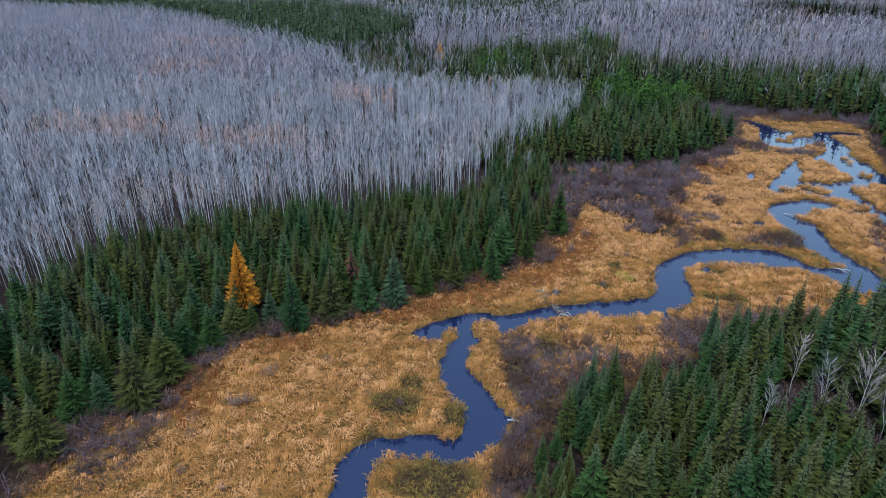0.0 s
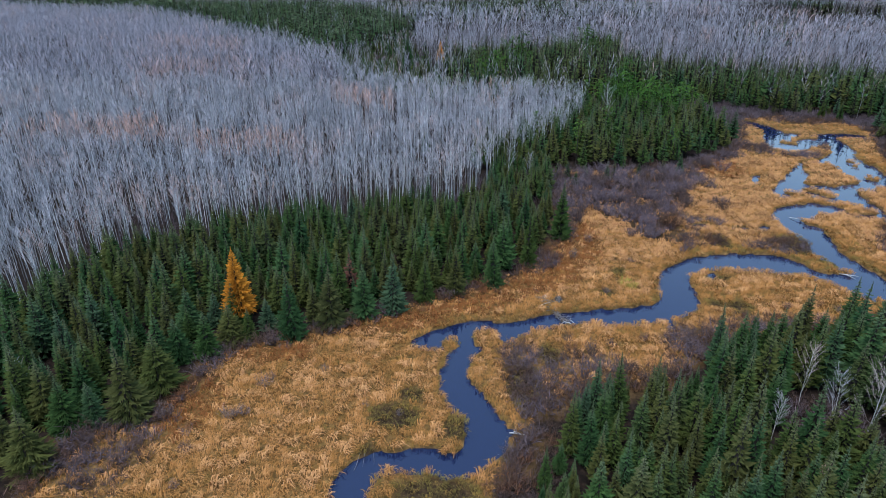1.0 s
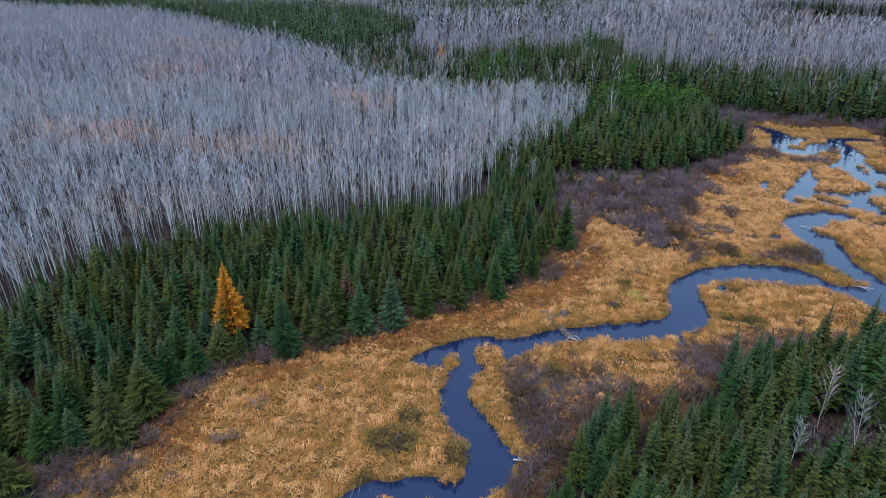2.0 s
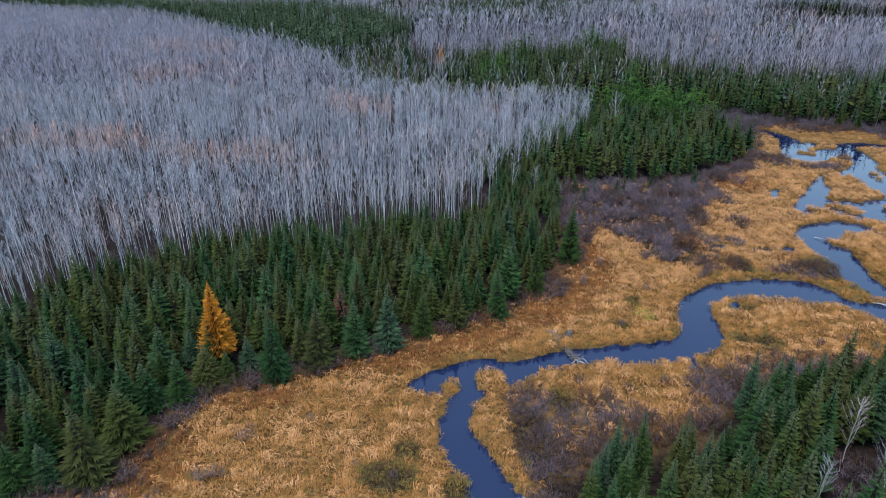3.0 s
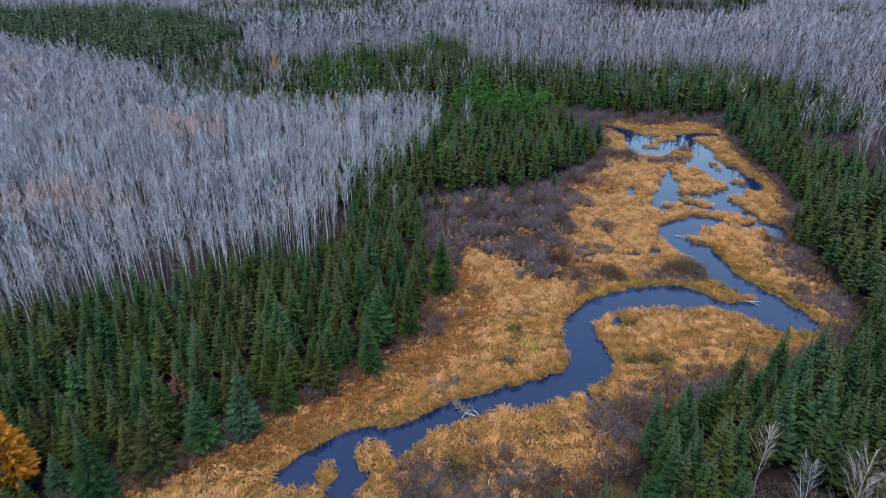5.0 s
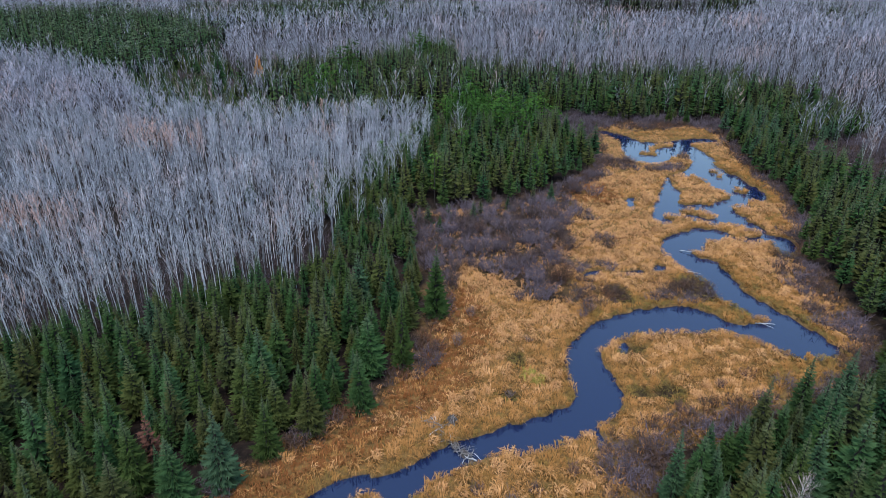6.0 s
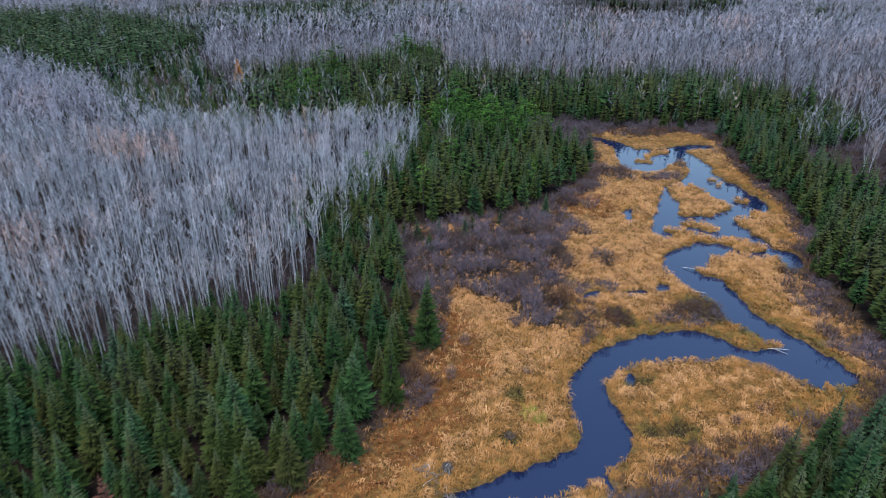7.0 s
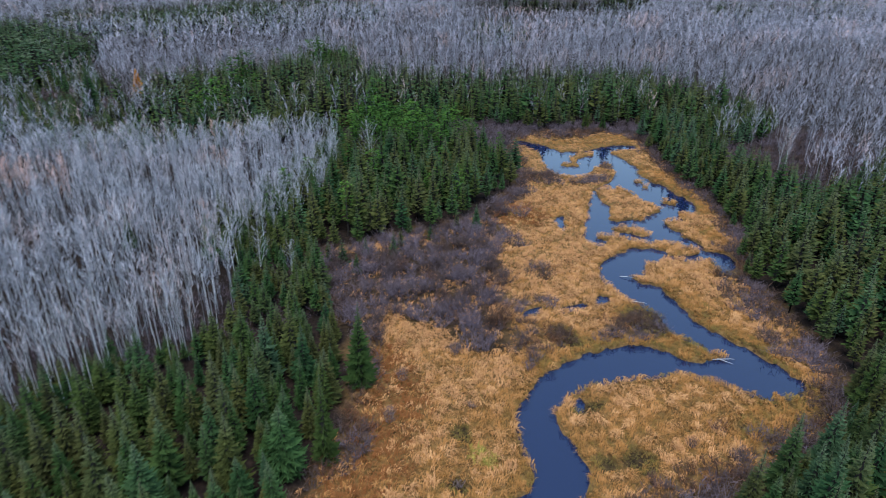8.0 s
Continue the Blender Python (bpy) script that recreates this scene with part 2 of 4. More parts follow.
STAND_E = [(99, 109), (101.3, 115), (106, 126), (111, 143), (124.5, 157), (134, 172.7), (140, 193), (144, 208), (158, 236), (172, 240), (165, 212), (160, 190), (157, 170), (175, 140), (175, 100), (125, 104)]
STAND_F = [(-60, 362), (-47, 374), (-43, 395), (-34, 410), (-24, 440), (-20, 483), (-62, 566), (-114, 625), (-256, 645), (-330, 705), (-420, 765), (-420, 648), (-242, 558), (-182, 514), (-127, 438), (-99, 418), (-80, 382)]
ASPENS = [(8, 157), (13, 170), (16, 189), (31, 212), (44, 240), (45, 252), (38, 264), (25, 266), (6, 265), (-10, 272), (-30, 287), (-43, 303), (-57, 352), (-80, 375), (-99, 410), (-127, 430), (-182, 506), (-242, 550), (-420, 640), (-420, 200), (-150, 2), (-88, 2), (-84, 80),
          (-78.9, 103), (-75.6, 114), (-68.2, 131), (-49.9, 139.5), (-35.4, 145), (-11.8, 153)]
MARSH = [(-64, 2), (-59, 40), (-52.8, 74), (-42, 81), (-38, 95), (-23, 101), (-4, 111.5), (10, 118.5), (18.3, 126.4), (27.6, 141.6), (30.3, 155), (30, 189), (69, 191.5), (82, 198), (95, 209), (99, 216), (108, 238), (119, 252), (134, 255),
         (147, 250), (159, 238), (146, 208), (141, 193), (135, 173), (126, 157), (112, 143), (106, 126), (101, 114), (94, 106), (76, 101), (59, 99), (48, 97), (39, 88), (33, 85), (24, 83), (14, 77), (9, 62), (6, 24), (9, 2)]
THICKET = [(30, 150), (34, 152), (38, 158), (43, 150), (48, 140), (53, 135), (56, 140), (58, 150), (64, 160), (68, 172), (76, 184), (88, 203), (80, 198), (69, 190), (40, 187), (29, 188), (29, 160)]


DARK = [(-1.0, 62.4, 7.5, 4.6), (1.6, 75.2, 2.6, 3.0), (-7.2, 77.9, 5.0, 3.6), (12.7, 85.5, 3.6, 8.4), (10.2, 69.6, 2.8, 2.4), (9.5, 63.2, 4.0, 3.4), (17.8, 93.2, 2.2, 4.2), (56.9, 108.8, 3.0, 3.4), (52.2, 110.3, 2.0, 2.2),
        (37.0, 123.1, 2.0, 2.8), (32.5, 114.5, 1.8, 1.9), (57.0, 120.9, 4.0, 1.4), (-10.5, 70.9, 1.5, 2.0), (-5.0, 83.0, 2.5, 2.5), (81.0, 137.0, 5.5, 6.5), (64.3, 138.5, 3.0, 5.0)]


def within(spots, xy):
    """How deep places lie in the ovals (x, y, half sizes): 1 at the middle, 0 at the rim and outside."""
    d = np.zeros(len(xy))
    for x, y, a, c in spots:
        d = np.maximum(d, 1 - np.hypot((xy[:, 0] - x) / a, (xy[:, 1] - y) / c))
    return d


def inside(poly, x, y):
    x, y = np.asarray(x, float), np.asarray(y, float)
    r = np.zeros(x.shape, bool)
    for (x0, y0), (x1, y1) in zip(poly, poly[1:] + poly[:1]):
        if y0 != y1:
            r ^= ((y0 > y) != (y1 > y)) & (x < (x1 - x0) * (y - y0) / (y1 - y0) + x0)
    return r


def edge(poly, x, y):
    """Distance to an outline, minus inside it."""
    x, y = np.asarray(x, float), np.asarray(y, float)
    d = np.full(x.shape, 1e9)
    for (x0, y0), (x1, y1) in zip(poly, poly[1:] + poly[:1]):
        ux, uy = x1 - x0, y1 - y0
        t = np.clip(((x - x0) * ux + (y - y0) * uy) / (ux * ux + uy * uy), 0, 1)
        d = np.minimum(d, np.hypot(x - x0 - t * ux, y - y0 - t * uy))
    return np.where(inside(poly, x, y), -d, d)


_rng = np.random.RandomState(5)
_waves = [(_rng.uniform(0, 6.28), _rng.uniform(0, 6.28), _rng.uniform(0.7, 1.5)) for _ in range(14)]


def ripple(x, y, size):
    """Smooth random waves of about that size, -1 to 1."""
    s = 0
    for a, p, f in _waves:
        s = s + np.sin((x * math.cos(a) + y * math.sin(a)) * f * 6.28 / size + p + 1.3 * np.sin((x * math.sin(a) - y * math.cos(a)) * 2.1 / size + 2 * p))
    return s / 5.0


def smooth(course, k=5):
    p = np.array([course[0]] + list(course) + [course[-1]], float)
    out = []
    for i in range(1, len(p) - 2):
        for t in np.linspace(0, 1, k, endpoint=False):
            a, b_, c, d = p[i - 1], p[i], p[i + 1], p[i + 2]
            out.append(0.5 * (2 * b_ + (c - a) * t + (2 * a - 5 * b_ + 4 * c - d) * t * t + (3 * b_ - a - 3 * c + d) * t ** 3))
    return np.array(out + [p[-1]])


COURSES = [smooth(c) for c in (STREAM, POOL, UPPER, POND, *HEAD, *ARMS, *SIDE)]
LAND = [smooth(c) for c in (*POND_LAND, *HEAD_LAND)]


def along(c, x, y, d):
    """The lesser of d and the distance to the rim of a course."""
    lo, hi = c[:, :2].min(0) - 25, c[:, :2].max(0) + 25
    m = (x > lo[0]) & (x < hi[0]) & (y > lo[1]) & (y < hi[1])
    dm, xm, ym = d[m], x[m], y[m]
    for (x0, y0, w0), (x1, y1, w1) in zip(c[:-1], c[1:]):
        ux, uy = x1 - x0, y1 - y0
        t = np.clip(((xm - x0) * ux + (ym - y0) * uy) / (ux * ux + uy * uy + 1e-9), 0, 1)
        dm = np.minimum(dm, np.hypot(xm - x0 - t * ux, ym - y0 - t * uy) - w0 - t * (w1 - w0))
    d = d.copy()
    d[m] = dm
    return d


def shore(x, y):
    """Distance to the water's edge, minus in the water."""
    x, y = np.asarray(x, float), np.asarray(y, float)
    d = np.full(x.shape, 60.0)
    for c in COURSES:
        d = along(c, x, y, d)
    for c in LAND:
        d = np.maximum(d, -along(c, x, y, np.full(x.shape, 60.0)))
    for ix, iy, a, c in ISLETS:
        r = np.hypot((x - ix) / a, (y - iy) / c)
        d = np.maximum(d, (1 - r) * min(a, c))
    return d + 0.35 * ripple(x, y, 5.0) * np.clip(d + 1.5, 0.2, 1) + 0.12 * ripple(x + 40, y, 1.7)


def level(x, y, d=None):
    """Height of the ground."""
    d = shore(x, y) if d is None else d
    bank = np.clip((d + 0.5) / 0.9, 0, 1)
    bank = bank * bank * (3 - 2 * bank)
    far = np.clip((np.hypot(x - 40, y - 130) - 160) / 300, 0, 1)
    return -0.9 + 1.25 * bank + (0.10 * ripple(x, y, 6.0) + 0.08 * ripple(x, y, 2.3)) * bank + far * 2.0 * ripple(x, y, 240.0)


def mesh_of(name, v, f, mats, which=None, **attrs):
    me = bpy.data.meshes.new(name)
    v, f = np.asarray(v, np.float32), np.asarray(f, np.int32)
    k = f.shape[1]
    me.vertices.add(len(v))
    me.vertices.foreach_set("co", v.ravel())
    me.loops.add(f.size)
    me.loops.foreach_set("vertex_index", f.ravel())
    me.polygons.add(len(f))
    me.polygons.foreach_set("loop_start", np.arange(0, f.size, k, dtype=np.int32))
    for m in mats:
        me.materials.append(m)
    if which is not None:
        me.polygons.foreach_set("material_index", np.asarray(which, np.int32))
    for key, val in attrs.items():
        me.attributes.new(key, "FLOAT", "POINT").data.foreach_set("value", np.asarray(val, np.float32))
    me.update(calc_edges=True)
    return me


def part(name, me, parent, label=""):
    ob = new(name, me)
    ob.parent = parent
    return tagged(ob, label)


# ---- ground and water ----
def axis(lo, hi, step, far_lo, far_hi):
    a = list(np.arange(lo, hi + step / 2, step))
    s = step
    while a[-1] < far_hi:
        s *= 1.25
        a.append(a[-1] + s)
    s = step
    while a[0] > far_lo:
        s *= 1.25
        a.insert(0, a[0] - s)
    return np.array(a)


gx, gy = axis(-58, 152, 0.95, -3500, 3500), axis(-4, 258, 0.95, -2500, 4500)
X, Y = np.meshgrid(gx, gy)
D = shore(X, Y)
Z = level(X, Y, D)
idx = np.arange(X.size).reshape(X.shape)
quads = np.stack([idx[:-1, :-1], idx[:-1, 1:], idx[1:, 1:], idx[1:, :-1]], -1).reshape(-1, 4)
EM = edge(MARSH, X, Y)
# the thicket's ground takes the same shade-darkened floor colour
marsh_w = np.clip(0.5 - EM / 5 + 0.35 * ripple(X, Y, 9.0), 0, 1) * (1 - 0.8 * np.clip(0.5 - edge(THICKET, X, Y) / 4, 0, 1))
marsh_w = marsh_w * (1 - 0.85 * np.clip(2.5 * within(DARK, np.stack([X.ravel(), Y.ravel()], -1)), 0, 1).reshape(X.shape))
bed_w = np.clip(0.2 - D / 0.6, 0, 1)
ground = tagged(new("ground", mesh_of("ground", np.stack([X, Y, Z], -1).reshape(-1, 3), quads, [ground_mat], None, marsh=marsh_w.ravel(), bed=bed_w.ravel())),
                "marsh and forest floor with straw litter, dark muck and shade painted under the trees", "ground", kind="structure")
ground.data.polygons.foreach_set("use_smooth", np.ones(len(quads), bool))
wx, wy = np.meshgrid(np.linspace(-30, 160, 20), np.linspace(-14, 262, 24))
wi = np.arange(wx.size).reshape(wx.shape)
wq = np.stack([wi[:-1, :-1], wi[:-1, 1:], wi[1:, 1:], wi[1:, :-1]], -1).reshape(-1, 4)
tagged(new("water", mesh_of("water", np.stack([wx, wy, wx * 0], -1).reshape(-1, 3), wq, [water_mat])),
       "still dark creek water that mirrors the pale sky", "water", kind="structure")


# ---- plants: shapes of height 1 ----
class Shape:
    def __init__(self):
        self.v, self.f, self.m = [], [], []

    def tri(self, a, b_, c, mat):
        k = len(self.v)
        self.v += [a, b_, c]
        self.f.append((k, k + 1, k + 2))
        self.m.append(mat)

    def tube(self, pts, radii, sides, mat):
        base = len(self.v)
        for p, r in zip(pts, radii):
            for s in range(sides):
                a = 6.2832 * s / sides
                self.v.append((p[0] + r * math.cos(a), p[1] + r * math.sin(a), p[2]))
        for i in range(len(pts) - 1):
            for s in range(sides):
                a, b_ = base + i * sides + s, base + i * sides + (s + 1) % sides
                self.f += [(a, b_, b_ + sides), (a, b_ + sides, a + sides)]
                self.m += [mat, mat]

    def arrays(self):
        return np.array(self.v, float), np.array(self.f, int), np.array(self.m, int)


def spruce_shape(seed, tiers, arms, fingers, wide, low=0.04, ragged=0.28, power=0.9, blade=0.15):
    """Spruce: tapered trunk with a dark core, for dead inner twigs and painted shade inside the crown, and tiers of
    feathered sprays that droop and curl up at the ends. Materials: 0 needles, 1 bark and core.
    """
    r = random.Random(seed)
    s = Shape()
    # the swelling above low is the dark core that stands for shade
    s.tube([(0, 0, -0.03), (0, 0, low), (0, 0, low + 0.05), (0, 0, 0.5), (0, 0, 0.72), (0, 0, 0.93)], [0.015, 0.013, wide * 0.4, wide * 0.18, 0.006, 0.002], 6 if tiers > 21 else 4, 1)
    for i in range(tiers):
        h = low + (0.965 - low) * (i / (tiers - 1)) ** 0.95
        reach = wide * max(0.0, (0.955 - h) / (0.955 - low)) ** power * min(1.0, 0.7 + (h - low) * 4) + 0.009
        n_arm = max(5, round(arms * (0.45 + 0.55 * reach / wide)))
        turn = r.uniform(0, 6.28)
        thick = r.uniform(0.82, 1.15)
        for k in range(n_arm):
            a = turn + 6.2832 * (k + r.uniform(-0.32, 0.32)) / n_arm
            q = reach * thick * r.uniform(1 - ragged, 1 + ragged * 0.7)
            droop, curl = r.uniform(0.1, 0.5) * (1 - 0.6 * h), r.uniform(0.2, 0.45)
            ca, sa = math.cos(a), math.sin(a)
            z0 = h + r.uniform(-0.55, 0.55) * (0.965 - low) / tiers * min(1, 8 * (1 - h))

            def at(u, side, dz=0.0):
                return (ca * q * u - sa * side * q, sa * q * u + ca * side * q, z0 - droop * q * u + curl * q * u * u * u + dz * q)
            w = blade * 8 / n_arm * r.uniform(0.8, 1.2)
            s.tri(at(0.08, 0, 0.06), at(0.6, -w, -0.06), at(1, 0), 0)
            s.tri(at(0.08, 0, 0.06), at(1, 0), at(0.55, w, -0.06), 0)
            for j in range(fingers):
                side = 1 if j % 2 else -1
                u = 0.3 + 0.5 * (j + r.random()) / fingers
                out = w * r.uniform(1.5, 2.3) * (1.25 - 0.5 * u)
                s.tri(at(u - 0.16, 0, 0.03), at(u + 0.08, side * w * 0.3, 0.0), at(u + r.uniform(0.16, 0.3), side * out, -0.10), 0)
    for k in range(3):
        a = k * 2.1
        s.tri((0.009 * math.cos(a), 0.009 * math.sin(a), 0.88), (0.009 * math.cos(a + 2), 0.009 * math.sin(a + 2), 0.88), (0, 0, 1.0), 0)
    return s


def pine_shape(seed, wide=0.17, low=0.28, tufts=26, tris=4):
    """Pine: bare lower trunk and a rounded, uneven crown of needle tufts. Materials: 0 needles, 1 bark."""
    r = random.Random(seed)
    s = Shape()
    s.tube([(0, 0, -0.03), (0, 0, 0.5), (0, 0, 0.93)], [0.012, 0.009, 0.003], 4, 1)
    for i in range(tufts):
        h = low + (1 - low) * (i + r.random()) / tufts
        u = (h - low) / (1 - low)
        q = wide * (0.35 + 1.3 * u * (1 - u) ** 0.6) * r.uniform(0.35, 1.0) if u < 0.97 else 0
        a = r.uniform(0, 6.28)
        c = (q * math.cos(a), q * math.sin(a), h * 0.96)
        size = wide * r.uniform(0.24, 0.4)
        for k in range(tris):
            b1, b2 = r.uniform(0, 6.28), r.uniform(-0.2, 0.9)
            e = (c[0] + size * math.cos(b1) * math.cos(b2), c[1] + size * math.sin(b1) * math.cos(b2), c[2] + 0.7 * size * math.sin(b2))
            p, m2 = size * 0.45, (c[0] + (e[0] - c[0]) * 0.2, c[1] + (e[1] - c[1]) * 0.2, c[2] + (e[2] - c[2]) * 0.2)
            s.tri((m2[0] - p * math.sin(b1), m2[1] + p * math.cos(b1), m2[2] - 0.2 * p), (m2[0] + p * math.sin(b1), m2[1] - p * math.cos(b1), m2[2] - 0.2 * p), e, 0)
    return s


def aspen_shape(seed, limbs, twigs, fine=False, spread=0.12, start=0.45, thick=0.0058, twig=0.20, fork=False, upright=True, limb=0.4):
    """Leafless aspen or birch: slim, slightly bent trunk, rising limbs, fine twigs. Materials: 0 bark, 1 twigs."""
    r = random.Random(seed)
    s = Shape()
    bx, by = r.uniform(-0.05, 0.05), r.uniform(-0.05, 0.05)

    def mid(h):
        return (bx * h * h + 0.006 * math.sin(9 * h + seed), by * h * h + 0.006 * math.cos(8 * h + seed), h)
    hs = (-0.02, 0.2, 0.45, 0.7, 0.97) if fine else (-0.02, 0.45, 0.96)
    s.tube([mid(h) for h in hs], [thick * (1.02 - 0.85 * max(h, 0)) for h in hs], 5 if fine else 3, 0)
    if fork:
        a = r.uniform(0, 6.28)
        s.tube([mid(0.2), (0.08 * math.cos(a), 0.08 * math.sin(a), 0.5), (0.15 * math.cos(a), 0.15 * math.sin(a), 0.86)], [thick * 0.7, thick * 0.5, thick * 0.1], 5, 0)
    for i in range(limbs):
        h = start + (0.96 - start) * ((i + r.random()) / limbs) ** 0.8
        a = r.uniform(0, 6.28)
        ln = spread * r.uniform(0.6, 1.3) * (1.25 - 0.75 * h)
        rise = r.uniform(1.5, 2.9) if upright else r.uniform(0.8, 1.7)
        p = mid(h)
        e = (p[0] + ln * math.cos(a), p[1] + ln * math.sin(a), min(p[2] + ln * rise, 1.02))
        w = thick * limb * (1 if fine else 0.6)
        if not fine:
            s.tri((p[0] - w * math.sin(a), p[1] + w * math.cos(a), p[2]), (p[0] + w * math.sin(a), p[1] - w * math.cos(a), p[2]), e, 1)
        else:
            s.tube([p, ((p[0] + e[0]) / 2, (p[1] + e[1]) / 2, (p[2] + e[2]) / 2 - 0.1 * ln), e], [w, w * 0.7, w * 0.25], 3, 0)
        for k in range(twigs):
            u = r.uniform(0.2, 1.0)
            b0 = [p[j] + (e[j] - p[j]) * u for j in range(3)]
            ta, tl = a + r.uniform(-0.9, 0.9), ln * r.uniform(0.4, 0.85)
            te = (b0[0] + tl * math.cos(ta), b0[1] + tl * math.sin(ta), b0[2] + tl * (r.uniform(1.1, 2.6) if upright else r.uniform(0.5, 1.8)))
            ww, tb = thick * twig, r.uniform(0, 6.28)
            s.tri((b0[0] - ww * math.sin(tb), b0[1] + ww * math.cos(tb), b0[2]), (b0[0] + ww * math.sin(tb), b0[1] - ww * math.cos(tb), b0[2]), te, 1)
    return s


def shrub_shape(seed, stems, twigs, thick=0.018, low=0.15):
    """Leafless willow clump: a fan of stems with many twigs. Materials: 0 stems, 1 twigs."""
    r = random.Random(seed)
    s = Shape()

    def sliver(p, e, w, mat):
        a = r.uniform(0, 6.28)
        s.tri((p[0] + w * math.cos(a), p[1] + w * math.sin(a), p[2]), (p[0] - w * math.cos(a), p[1] - w * math.sin(a), p[2]), e, mat)
    for i in range(stems):
        a, lean_ = r.uniform(0, 6.28), r.uniform(0.05, 0.8) ** 0.8
        h = r.uniform(0.65, 1.0)
        p = (0.15 * math.cos(a), 0.15 * math.sin(a), -0.05)
        e = (p[0] + lean_ * h * math.cos(a), p[1] + lean_ * h * math.sin(a), h * (1.05 - 0.4 * lean_))
        sliver(p, e, thick, 0)
        for k in range(twigs):
            u = r.uniform(low, 0.95)
            b0 = [p[j] + (e[j] - p[j]) * u for j in range(3)]
            ta, tl = r.uniform(0, 6.28), r.uniform(0.15, 0.38)
            sliver(b0, (b0[0] + tl * math.cos(ta), b0[1] + tl * math.sin(ta), b0[2] + tl * r.uniform(0.3, 1.2)), thick * 0.75, 1)
    return s


def tuft_shape(seed, blades, wide=0.04):
    """Tuft of long grass that leans mostly one way."""
    r = random.Random(seed)
    s = Shape()
    for i in range(blades):
        a, bow = r.gauss(0, 0.75), r.uniform(0.35, 1.15)
        px, py = r.uniform(-0.35, 0.35), r.uniform(-0.35, 0.35)
        h = r.uniform(0.6, 1.05)
        w, q = wide * r.uniform(0.6, 1.3), a + 1.57
        m1 = (px + 0.4 * bow * math.cos(a), py + 0.4 * bow * math.sin(a), h * 0.8)
        e = (px + bow * math.cos(a), py + bow * math.sin(a), h * (1.08 - 0.55 * bow))
        k = len(s.v)
        s.v += [(px, py, -0.15), (m1[0] + w * math.cos(q), m1[1] + w * math.sin(q), m1[2]), (m1[0] - w * math.cos(q), m1[1] - w * math.sin(q), m1[2]), e]
        s.f += [(k, k + 1, k + 2), (k + 1, k + 3, k + 2)]
        s.m += [0, 0]
    return s


def scatter(poly, gap, seed, jitter=0.42):
    """Places in an outline, about gap apart, on a jittered lattice."""
    rg = np.random.RandomState(seed)
    p = np.array(poly, float)
    (x0, y0), (x1, y1) = p.min(0), p.max(0)
    gx_, gy_ = np.meshgrid(np.arange(x0, x1, gap), np.arange(y0, y1, gap * 0.87))
    gx_ = gx_ + (np.arange(gx_.shape[0]) % 2)[:, None] * gap / 2
    gx_ = gx_ + rg.uniform(-jitter, jitter, gx_.shape) * gap
    gy_ = gy_ + rg.uniform(-jitter, jitter, gy_.shape) * gap
    k = inside(poly, gx_, gy_)
    return np.stack([gx_[k], gy_[k]], -1)


def mass(name, shapes, xy, height, mats, label, category, seed, tone=None, slim=(0.85, 1.2), turn=None):
    """Many plants as one object: each a turned, scaled copy of one of the shapes."""
    rg = np.random.RandomState(seed)
    n_ = len(xy)
    height = np.broadcast_to(height, (n_,))
    tone = 0.45 + 0.22 * ripple(xy[:, 0], xy[:, 1], 22.0) + rg.uniform(-0.4, 0.45, n_) if tone is None else tone
    tone = np.clip(tone, 0, 1)
    pick, wide = rg.randint(0, len(shapes), n_), rg.uniform(*slim, n_)
    turn = rg.uniform(0, 6.283, n_) if turn is None else turn
    z = level(xy[:, 0], xy[:, 1])
    V, F, M, T, U, off = [], [], [], [], [], 0
    for i, s in enumerate(shapes):
        v, f, m = s.arrays()
        k = np.where(pick == i)[0]
        c, sn = np.cos(turn[k])[:, None], np.sin(turn[k])[:, None]
        hx = (height[k] * wide[k])[:, None]
        P = np.stack([(v[None, :, 0] * c - v[None, :, 1] * sn) * hx + xy[k, 0][:, None],
                      (v[None, :, 0] * sn + v[None, :, 1] * c) * hx + xy[k, 1][:, None],
                      v[None, :, 2] * height[k][:, None] + z[k][:, None]], -1)
        V.append(P.reshape(-1, 3))
        F.append((f[None] + (np.arange(len(k)) * len(v))[:, None, None] + off).reshape(-1, 3))
        M.append(np.tile(m, len(k)))
        T.append(np.repeat(tone[k], len(v)))
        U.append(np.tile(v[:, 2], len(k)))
        off += len(k) * len(v)
    me = mesh_of(name, np.concatenate(V), np.concatenate(F), mats, np.concatenate(M), tone=np.concatenate(T), up=np.concatenate(U))
    return tagged(new(name, me), label, category, kind="stuff")


def split(shape, first, second):
    """The shape's two materials as two meshes."""
    v, f, m = shape.arrays()
    res = []
    for k, (nm, mat) in enumerate((first, second)):
        g = f[m == k]
        used = np.unique(g)
        back = np.zeros(len(v), int)
        back[used] = np.arange(len(used))
        res.append(mesh_of(nm, v[used], back[g], [mat]))
    return res


def standing(name, shape, first, second, label, category, group):
    """A plant as a thing: an Empty at its foot with two parts."""
    a, b_ = split(shape, first, second)
    root = tagged(new(name), label, category, group)
    part(first[0], a, root)
    part(second[0], b_, root)
    return root


def height_at(x, y):
    return float(level(np.array([x], float), np.array([y], float))[0])


